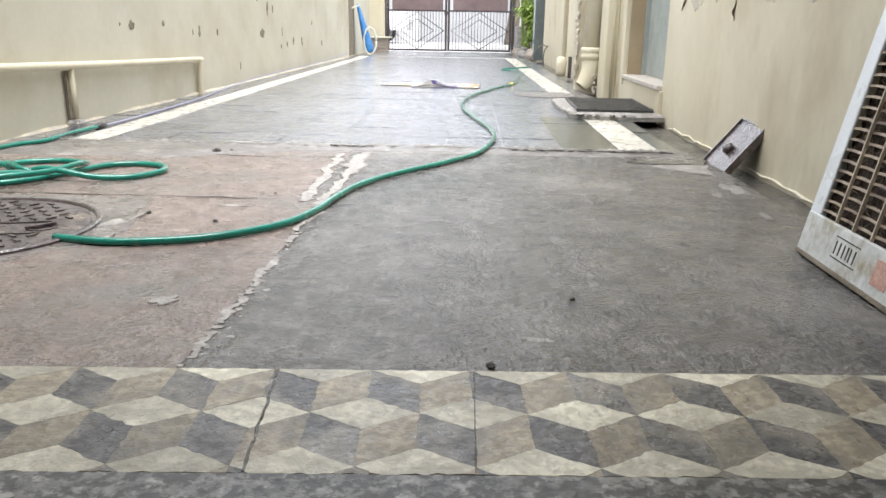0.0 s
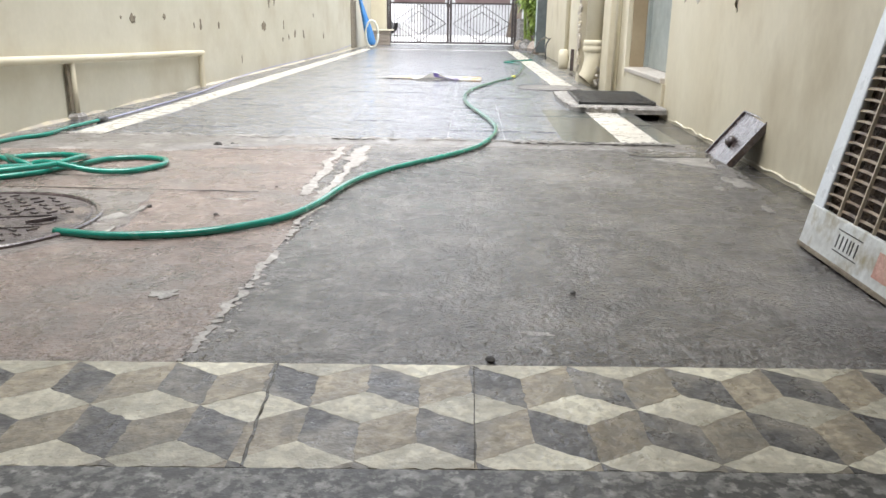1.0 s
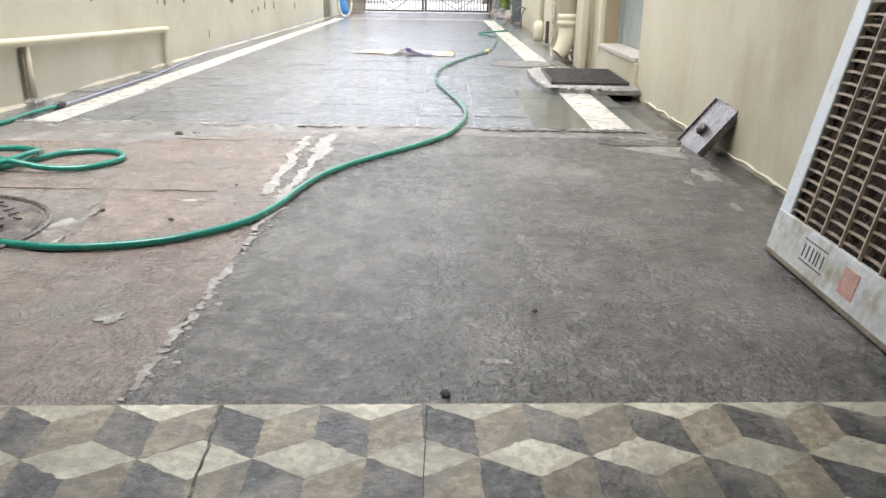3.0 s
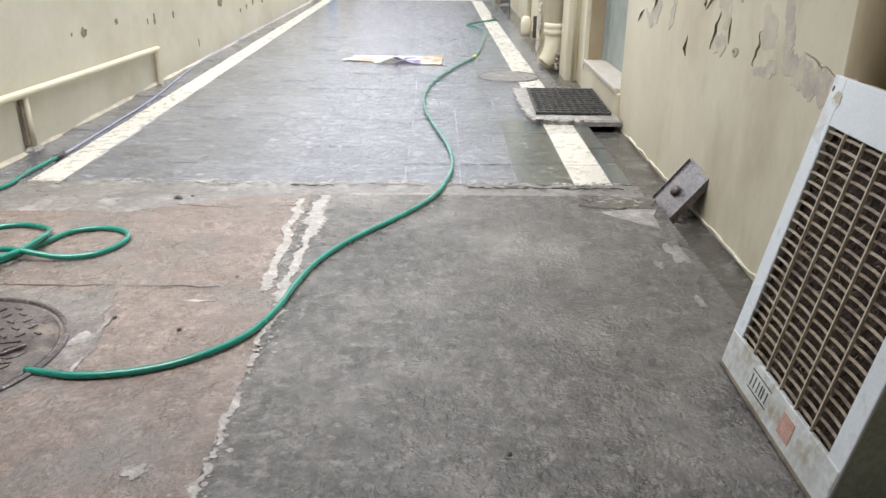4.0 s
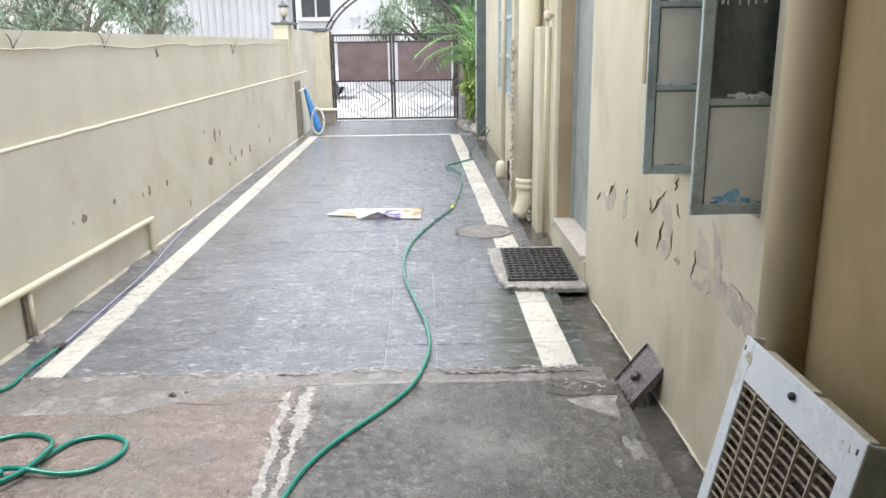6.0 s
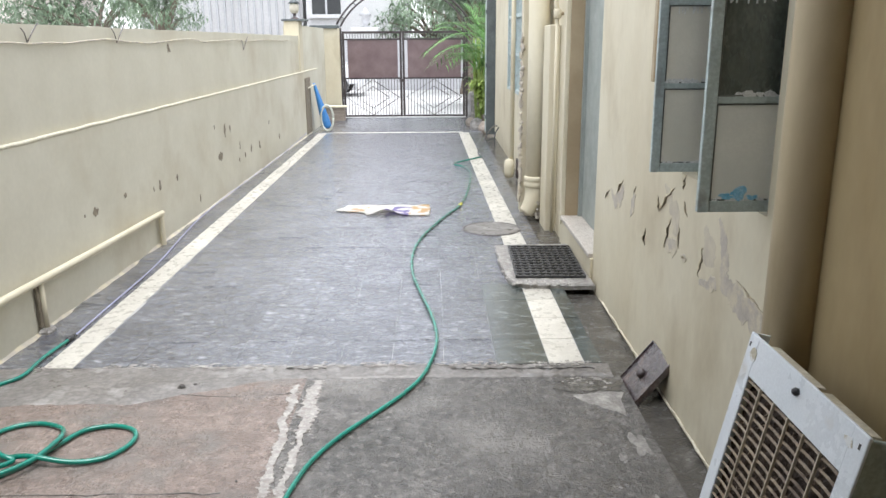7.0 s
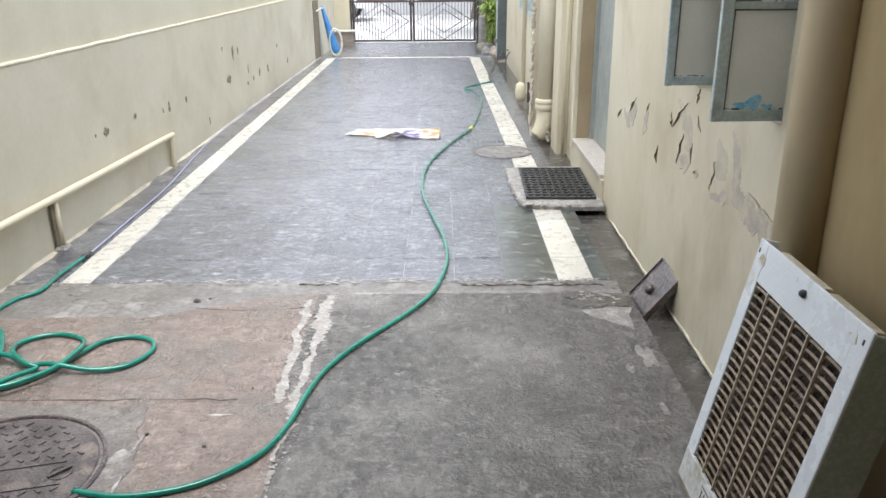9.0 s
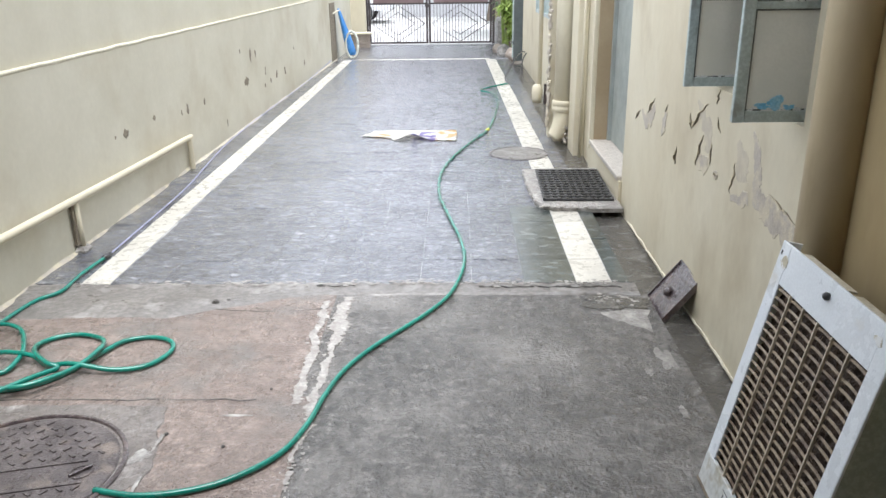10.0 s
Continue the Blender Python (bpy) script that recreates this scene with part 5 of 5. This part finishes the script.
for i in range(40):
    for j in range(16):
        f = bm.faces.new((g[i, j], g[i + 1, j], g[i + 1, j + 1], g[i, j + 1]))
        u, v = i / 40, j / 16
        k = noise.noise((u * 9, v * 5, 4))
        f.material_index = 1 if (0.5 < u < 0.76 and k > -0.05 and v < 0.75) else 2 if ((u > 0.76 or 0.12 < u < 0.3) and k > 0.05) else 0
bmesh.ops.solidify(bm, geom=bm.faces[:], thickness=0.0012)
sheet = new("sheet", mesh_of(bm, "sheet", mats, True))
sheet.parent = paper
tagged(sheet, "creased sheet with violet and orange print")

# ---- specks of dirt on the floor ----
for i, (x, y, s) in enumerate(((0.07, 1.11, 0.008), (0.09, 1.07, 0.010), (-0.97, 3.05, 0.016), (-0.92, 3.08, 0.008), (-0.82, 2.02, 0.007), (0.23, 1.42, 0.006), (-0.62, 1.95, 0.006), (-0.55, 2.3, 0.005))):
    bm = bmesh.new()
    bmesh.ops.create_icosphere(bm, subdivisions=2, radius=s)
    for v in bm.verts:
        v.co *= 1 + 0.5 * noise.noise(v.co * 90 + Vector((i, 0, 0)))
        v.co.z *= 0.6
    ob = thing("dirt_clod", bm, SOIL, "small dark clod of dirt on the wet concrete", "dirt", "dirt clods")
    ob.location = (x, y, 0.4 * s)

# ---- plants ----
def blades(bm, p, d, length, width, droop, n=5):
    """A bent tapering leaf blade."""
    d = d.normalized()
    side = d.cross(Vector((0, 0, 1)))
    side = side.normalized() if side.length > 0.01 else Vector((1, 0, 0))
    last = None
    for i in range(n + 1):
        t = i / n
        c = p + d * (length * t) + Vector((0, 0, -droop * length * t * t))
        w = width * (0.35 + 1.3 * t if t < 0.4 else 0.87 * (1 - t) / 0.6 + 0.02)
        now = (bm.verts.new(c - side * w), bm.verts.new(c + Vector((0, 0, 0.15 * w))), bm.verts.new(c + side * w))
        if last:
            bm.faces.new((last[0], last[1], now[1], now[0])), bm.faces.new((last[1], last[2], now[2], now[1]))
        last = now


def palm(x, y, h, fronds, seed, size=1.0):
    rnd = random.Random(seed)
    top = empty("palm", "leafy green areca palm beside the gate", "palm", at=pose(x, y, 0))
    stems = 4
    for s in range(stems):
        bm = bmesh.new()
        tx, ty = rnd.uniform(-0.14, 0.14), rnd.uniform(-0.14, 0.14)
        tube(bm, [(tx * 0.4, ty * 0.4, 0.0), (tx * 0.7, ty * 0.7, h * 0.5), (tx, ty, h)], [0.03, 0.024, 0.018], 8)
        part("stem", bm, LEAF_Y, top, "yellow-green ringed stem", smooth=True)
    for k in range(fronds):
        a = 2.4 * k + rnd.uniform(-0.3, 0.3)
        lean = rnd.uniform(0.35, 1.1)
        L = size * rnd.uniform(0.75, 1.15)
        base = Vector((rnd.uniform(-0.1, 0.1), rnd.uniform(-0.1, 0.1), h * rnd.uniform(0.75, 1.0)))
        out = Vector((math.cos(a), math.sin(a), 0))
        bm = bmesh.new()
        line = [base + out * (L * lean * t) + Vector((0, 0, L * (1.25 - 0.5 * lean) * t - L * 0.75 * lean * t * t)) for t in [i / 14 for i in range(15)]]
        tube(bm, line, [0.008 * (1 - 0.06 * i) for i in range(15)], 5)
        for i in range(3, 15):
            d = (line[i] - line[i - 1]).normalized()
            s = d.cross(Vector((0, 0, 1))).normalized()
            for k2 in (-1, 1):
                blades(bm, line[i], s * k2 + d * 0.8 + Vector((0, 0, 0.25)), L * 0.36 * (1 - 0.45 * abs(i - 8) / 8), 0.014 * size, 0.35, 4)
        part("frond", bm, LEAF, top)
    return top


palm(0.93, 13.8, 1.15, 24, 1, 0.66)
palm(1.2, 13.4, 1.5, 20, 2, 1.0)
palm(1.0, 14.4, 1.5, 22, 3, 1.0)


def leafy(bm, centre, rad, count, size, rnd, squash=0.8):
    for _ in range(count):
        v = Vector((rnd.gauss(0, 1), rnd.gauss(0, 1), rnd.gauss(0, 1))).normalized() * rad * rnd.uniform(0.45, 1.05)
        v.z *= squash
        blades(bm, Vector(centre) + v, Vector((rnd.uniform(-1, 1), rnd.uniform(-1, 1), rnd.uniform(-0.7, 0.5))), size * rnd.uniform(0.6, 1.3), size * 0.2, 0.4, 2)


def shrub(x, y, h, r, seed, mat, label):
    rnd = random.Random(seed)
    top = empty("shrub", label, "shrub", at=pose(x, y, 0))
    for s in range(4):
        bm = bmesh.new()
        a = s * 1.6
        tube(bm, [(0, 0, 0), (0.1 * math.cos(a), 0.1 * math.sin(a), h * 0.5), (0.2 * math.cos(a), 0.2 * math.sin(a), h)], [0.02, 0.014, 0.008], 6)
        part("stem", bm, BARK, top)
    bm = bmesh.new()
    for k in range(7):
        leafy(bm, (rnd.uniform(-r, r) * 0.6, rnd.uniform(-r, r) * 0.6, h * rnd.uniform(0.45, 1.05)), r * 0.55, 90, 0.13, rnd)
    tagged(part("foliage", bm, mat, top), kind="stuff")
    return top


shrub(1.15, 14.6, 0.95, 0.4, 5, LEAF_D, "dark green shrub behind the palm")
shrub(1.0, 13.2, 0.75, 0.24, 6, LEAF_Y, "yellow-green leafy shrub at the wall end")
planter = thing("planter", boxed(0.80, 1.25, 14.3, 15.4, -0.08, 0.5, bevel=0.015), CEMENT, "grey cement planter under the palm", "planter")
for i, (x, y, s) in enumerate(((0.78, 13.8, 0.10), (0.86, 13.4, 0.12), (0.95, 13.0, 0.1), (0.82, 13.1, 0.08), (0.99, 12.75, 0.09))):
    bm = bmesh.new()
    bmesh.ops.create_icosphere(bm, subdivisions=2, radius=s)
    for v in bm.verts:
        v.co *= 1 + 0.35 * noise.noise(v.co * 9 + Vector((i, 0, 0)))
    ob = thing("stone", bm, CEMENT if i % 2 else TIN, "rough stone edging the plant bed", "stone", "plant bed stones")
    ob.location = (x, y, TZ + 0.5 * s)


def tree(x, y, h, crown, seed, mat, label, count=220, leaf=0.28):
    rnd = random.Random(seed)
    top = empty("tree", label, "tree", at=pose(x, y, -0.05))
    bm = bmesh.new()
    tube(bm, [(0, 0, 0), (0.1, 0.05, h * 0.3), (0.05, 0.1, h * 0.62)], [0.2, 0.15, 0.09], 10)
    tips = []
    for k in range(8):
        a = k * 0.8 + rnd.uniform(-0.2, 0.2)
        tip = Vector((crown * 0.7 * math.cos(a), crown * 0.7 * math.sin(a), h * rnd.uniform(0.55, 1.0)))
        tube(bm, [(0.08, 0.07, h * 0.45), Vector((0.08, 0.07, h * 0.55)).lerp(tip, 0.5), tip], [0.07, 0.045, 0.015], 6)
        tips.append(tip)
    part("trunk", bm, BARK, top)
    bm = bmesh.new()
    for tip in tips + [Vector((rnd.uniform(-1, 1) * crown * 0.6, rnd.uniform(-1, 1) * crown * 0.6, h * rnd.uniform(0.5, 1.05))) for _ in range(9)]:
        leafy(bm, tip, crown * rnd.uniform(0.28, 0.42), count, leaf, rnd)
    tagged(part("crown", bm, mat, top), kind="stuff")
    return top


tree(-8.6, 20.5, 3.4, 2.0, 21, HAZED_LEAF, "dark leafy tree over the neighbouring yard", 280, 0.15)
tree(-10.2, 22.0, 3.3, 1.8, 22, HAZED_LEAF, "dark leafy tree over the neighbouring yard", 240, 0.15)
tree(-6.3, 19.0, 3.6, 1.3, 23, HAZED_LEAF, "slender leafy tree over the neighbouring yard", 200, 0.13)
tree(1.4, 17.6, 3.0, 1.7, 24, HAZED_LEAF, "drooping leafy tree behind the gate", 420, 0.15)
tree(1.05, 22.4, 3.3, 1.9, 26, HAZED_LEAF, "leafy street tree behind the gate, haze in its leaf colour", 150, 0.16)
tree(0.1, 25.7, 3.3, 2.0, 27, HAZED_LEAF, "leafy street tree behind the far wall", 190, 0.2)
tree(3.4, 25.9, 3.2, 2.0, 25, HAZED_LEAF, "leafy green street tree beyond the road", 200)

# ---- beyond the walls ----
def building(name, x0, x1, y, h, wall, label, ribs=0, windows=()):
    top = empty(name, label, "building")
    part("facade", boxed(x0, x1, y, y + 5, -0.1, h), wall, top)
    part("roof", boxed(x0 - 0.2, x1 + 0.2, y - 0.2, y + 5.2, h, h + 0.25), WHITEWALL, top)
    for i in range(ribs):
        x = x0 + (x1 - x0) * (i + 0.5) / ribs
        part("rib", boxed(x - 0.035, x + 0.035, y - 0.08, y, 1.2, h), GREYWALL, top)
    for x, z, w, hh in windows:
        wdw = part("window", boxed(x, x + w, y - 0.03, y + 0.02, z, z + hh), CARGLASS, top)
        part("mullion", boxed(x + w / 2 - 0.03, x + w / 2 + 0.03, y - 0.06, y - 0.031, z, z + hh), GREYWALL, wdw)
        part("window_sill", boxed(x - 0.1, x + w + 0.1, y - 0.12, y, z - 0.12, z), WHITEWALL, wdw)
    return top


building("ribbed_building", -9.8, -4.3, 27.5, 3.3, WHITEWALL, "white building with thin vertical ribs", 22)
building("pale_building", -4.1, -0.8, 27.0, 3.6, WHITEWALL, "plain white building with a grey window", 0, ((-3.9, 2.35, 0.95, 0.9),))
building("pink_building", -22.0, -12.4, 25.5, 3.4, PINKWALL, "pale pink building beyond the wall", 0, ((-18, 1.8, 1.2, 1.2),))
building("far_house", 0.5, 12.0, 31.0, 3.5, WHITEWALL, "white house across the street", 0, ((3, 1.7, 1.2, 1.4), (6, 1.7, 1.2, 1.4)))
far_wall = thing("street_wall", boxed(-30, 20, 24.5, 24.75, -0.1, 1.55), GREYWALL, "grey boundary wall across the street", "wall", kind="structure")
fp = thing("street_pillar", boxed(-2.25, -1.62, 24.2, 24.8, -0.1, 1.75, bevel=0.02), WHITEWALL, "white pillar across the street", "pillar")
part("cap", boxed(-2.35, -1.52, 24.1, 24.9, 1.75, 1.88, bevel=0.02), WHITEWALL, fp)
part("finial", lathe(bmesh.new(), [(0.16, 1.88), (0.08, 1.95), (0.12, 2.05), (0.13, 2.2), (0.2, 2.24), (0.06, 2.36), (0.03, 2.45)], 16, (-1.93, 24.5, 0)), GREYWALL, fp, "grey urn lamp", smooth=True)


def pillar_lamp(x, y, z, s=1.0):
    top = empty("pillar_lamp", "small lantern on the wall pillar", "lamp", at=pose(x, y, z))
    part("base", lathe(bmesh.new(), [(0.07 * s, 0), (0.06 * s, 0.02), (0.025 * s, 0.03), (0.02 * s, 0.07), (0.04 * s, 0.085)], 14), RUST, top, smooth=True)
    part("globe", lathe(bmesh.new(), [(0.045 * s, 0.085), (0.07 * s, 0.13), (0.075 * s, 0.2), (0.06 * s, 0.23)], 14), LAMP, top, "milky glass", smooth=True)
    part("cap", lathe(bmesh.new(), [(0.09 * s, 0.23), (0.05 * s, 0.27), (0.015 * s, 0.29), (0.012 * s, 0.32)], 14), STEEL, top, smooth=True)
    return top


pillar_lamp(-1.99, 12.35, 1.79)


def car(x, y, rz, paint, label):
    top = empty("car", label, "car", at=pose(x, y, 0.004, 0, 0, rz))
    prof = [(-2.0, 0.35), (-2.02, 0.62), (-1.9, 0.82), (-1.15, 0.92), (-0.55, 1.38), (0.75, 1.42), (1.45, 0.98), (1.95, 0.9), (2.05, 0.6), (2.02, 0.35)]
    bm = bmesh.new()
    sides = [[bm.verts.new((px, s * (0.82 if pz < 1.0 else 0.62), pz)) for px, pz in prof] for s in (-1, 1)]
    for k in range(len(prof)):
        q = (k + 1) % len(prof)
        bm.faces.new((sides[0][k], sides[0][q], sides[1][q], sides[1][k]))
    bm.faces.new(sides[0]), bm.faces.new(sides[1][::-1])
    part("body", bm, paint, top)
    for s in (-1, 1):
        part("window", boxed(-0.65, 0.85, s * 0.74 - 0.03, s * 0.74 + 0.03, 0.98, 1.3, bevel=0.02), CARGLASS, top)
        for px in (-1.25, 1.3):
            w = part("wheel", lathe(bmesh.new(), [(0.3, -0.09), (0.31, 0), (0.3, 0.09)], 20), RUBBER, top)
            w.matrix_basis = pose(px, s * 0.76, 0.31, 90, 0, 0)
            part("rim", lathe(bmesh.new(), [(0.2, -0.1), (0.21, 0), (0.2, 0.1)], 20), GREYWALL, w, "grey wheel rim")
    return top


car(-3.75, 22.3, 180, CARWHITE, "white parked car across the street")


# ---- pieces of the floors ----
def clip(poly, y0, y1):
    """Cuts a flat outline to a band of y."""
    for lim, sign in ((y0, 1), (y1, -1)):
        out = []
        for i, p in enumerate(poly):
            q = poly[(i + 1) % len(poly)]
            a, b = sign * (p[1] - lim), sign * (q[1] - lim)
            if a >= 0:
                out.append(p)
            if a * b < 0:
                t = a / (a - b)
                out.append((p[0] + (q[0] - p[0]) * t, p[1] + (q[1] - p[1]) * t))
        poly = out
        if len(poly) < 3:
            return []
    return poly


def grown(poly, d):
    cx, cy = sum(p[0] for p in poly) / len(poly), sum(p[1] for p in poly) / len(poly)
    return [(cx + (x - cx) * (1 - d / (math.hypot(x - cx, y - cy) + 1e-6)), cy + (y - cy) * (1 - d / (math.hypot(x - cx, y - cy) + 1e-6))) for x, y in poly]


def ragged(poly, step=0.016, amp=0.0022):
    """Breaks the edges of an outline unevenly, alike on both sides of a joint."""
    out = []
    for i, p in enumerate(poly):
        q = poly[(i + 1) % len(poly)]
        n = max(1, round(math.hypot(q[0] - p[0], q[1] - p[1]) / step))
        for k in range(n):
            x, y = p[0] + (q[0] - p[0]) * k / n, p[1] + (q[1] - p[1]) * k / n
            out.append((x + amp * noise.noise((x * 90, y * 90, 1)), y + amp * noise.noise((x * 90, y * 90, 7))))
    return out


CW, CA, CROW = 0.138, 0.084, 0.126
rnd = random.Random(9)
for row in range(-1, 4):
    for i in range(-14, 7):
        cx, cy = CW * (i + (0.5 if row % 2 else 0)), -CROW * row
        hexa = [(cx - CW / 2 if k in (1, 2) else cx + CW / 2 if k in (4, 5) else cx, cy + CA * (1, 0.5, -0.5, -1, -0.5, 0.5)[k]) for k in range(6)]
        for mat, quad in ((MOS_C, (hexa[5], hexa[0], hexa[1], (cx, cy))), (MOS_D, (hexa[1], hexa[2], hexa[3], (cx, cy))), (MOS_T, ((cx, cy), hexa[3], hexa[4], hexa[5]))):
            poly = clip(list(quad), MOS_LOW, MOS_HIGH)
            if len(poly) < 3:
                continue
            ys = [p[1] for p in poly]
            if max(ys) - min(ys) < 0.006:
                continue
            part("mosaic_piece", prism(bmesh.new(), ragged(poly, 0.012, 0.0045), 0.005, 0.0200 + rnd.uniform(-0.0003, 0.0003), 0.0002), mat, threshold)

bm = bmesh.new()
tube(bm, [(-0.34 + 0.012 * t + 0.004 * noise.noise((t * 9, 1, 1)), 0.04 - 0.262 * t, 0.0196) for t in [i / 24 for i in range(25)]], [0.0022 + 0.0012 * noise.noise((i * 0.8, 2, 0)) for i in range(25)], 5)
part("crack", bm, DARKWET, threshold, "dark crack across the mosaic")
bm = bmesh.new()
tube(bm, [(-0.062 - 0.01 * t + 0.0008 * noise.noise((t * 9, 4, 1)), 0.04 - 0.262 * t, 0.0196) for t in [i / 14 for i in range(15)]], 0.0011, 5)
part("crack", bm, MOS_D, threshold, "straight joint across the mosaic")


def slab_mesh(w, l, name, mat):
    return mesh_of(prism(bmesh.new(), [(-w / 2, -l / 2), (w / 2, -l / 2), (w / 2, l / 2), (-w / 2, l / 2)], -0.012, 0.0, 0.0006), name, mat)


def lay(mesh, x, y, z=TZ, name="tile"):
    ob = new(name, mesh)
    ob.parent = tiled
    ob.matrix_basis = pose(x, y, z + rnd.uniform(-0.0012, 0.0012), rnd.uniform(-0.15, 0.15), rnd.uniform(-0.15, 0.15), 0)


PITCH, GAP, TILE_W = 0.305, 0.0026, 0.243
ROWS_N = 31
TILE_EDGE = 0.902
main = slab_mesh(TILE_W - GAP, PITCH - GAP, "tile", SLATE)
green = slab_mesh(TILE_W - GAP, PITCH - GAP, "tile", MARBLE_G)
cream = slab_mesh(0.14 - GAP, PITCH - GAP, "strip_tile", CREAM)
cream_r = slab_mesh(0.165 - GAP, PITCH - GAP, "strip_tile", CREAM)
for r in range(ROWS_N):
    y = STEP + 0.027 + PITCH * (r + 0.5)
    xl, xr = left_edge(y), right_edge(y)
    lay(cream, xl - 0.07, y, name="strip_tile")
    w = xl - 0.14 - LEFT
    if w > 0.02:
        lay(slab_mesh(w - GAP, PITCH - GAP, "tile", SLATE), LEFT + w / 2, y)
    x = xr
    while x - TILE_W > xl:
        lay(green if x == xr and r < 4 else main, x - TILE_W / 2, y)
        x -= TILE_W
    if x - xl > 0.03:
        lay(slab_mesh(x - xl - GAP, PITCH - GAP, "tile", SLATE), (x + xl) / 2, y)
    if not 4.36 < y < 5.4:
        lay(cream_r, xr + 0.0825, y, name="strip_tile")
        wr = TILE_EDGE - (xr + 0.165)
        if wr > 0.03:
            lay(slab_mesh(wr - GAP, PITCH - GAP, "tile", MARBLE_G if y < 4.4 else SLATE), xr + 0.165 + wr / 2, y)
# band across before the gate, and the apron beyond it
yb = STEP + 0.027 + PITCH * ROWS_N
for i in range(8):
    w = (0.6 + 1.52) / 8
    lay(slab_mesh(w - GAP, 0.12 - GAP, "strip_tile", CREAM), -1.52 + w * (i + 0.5), yb + 0.06, name="strip_tile")
for j in range(8):
    for i in range(8):
        w = (TILE_EDGE - LEFT) / 8
        lay(slab_mesh(w - GAP, 0.32 - GAP, "tile", SLATE), LEFT + w * (i + 0.5), yb + 0.12 + 0.32 * (j + 0.5))
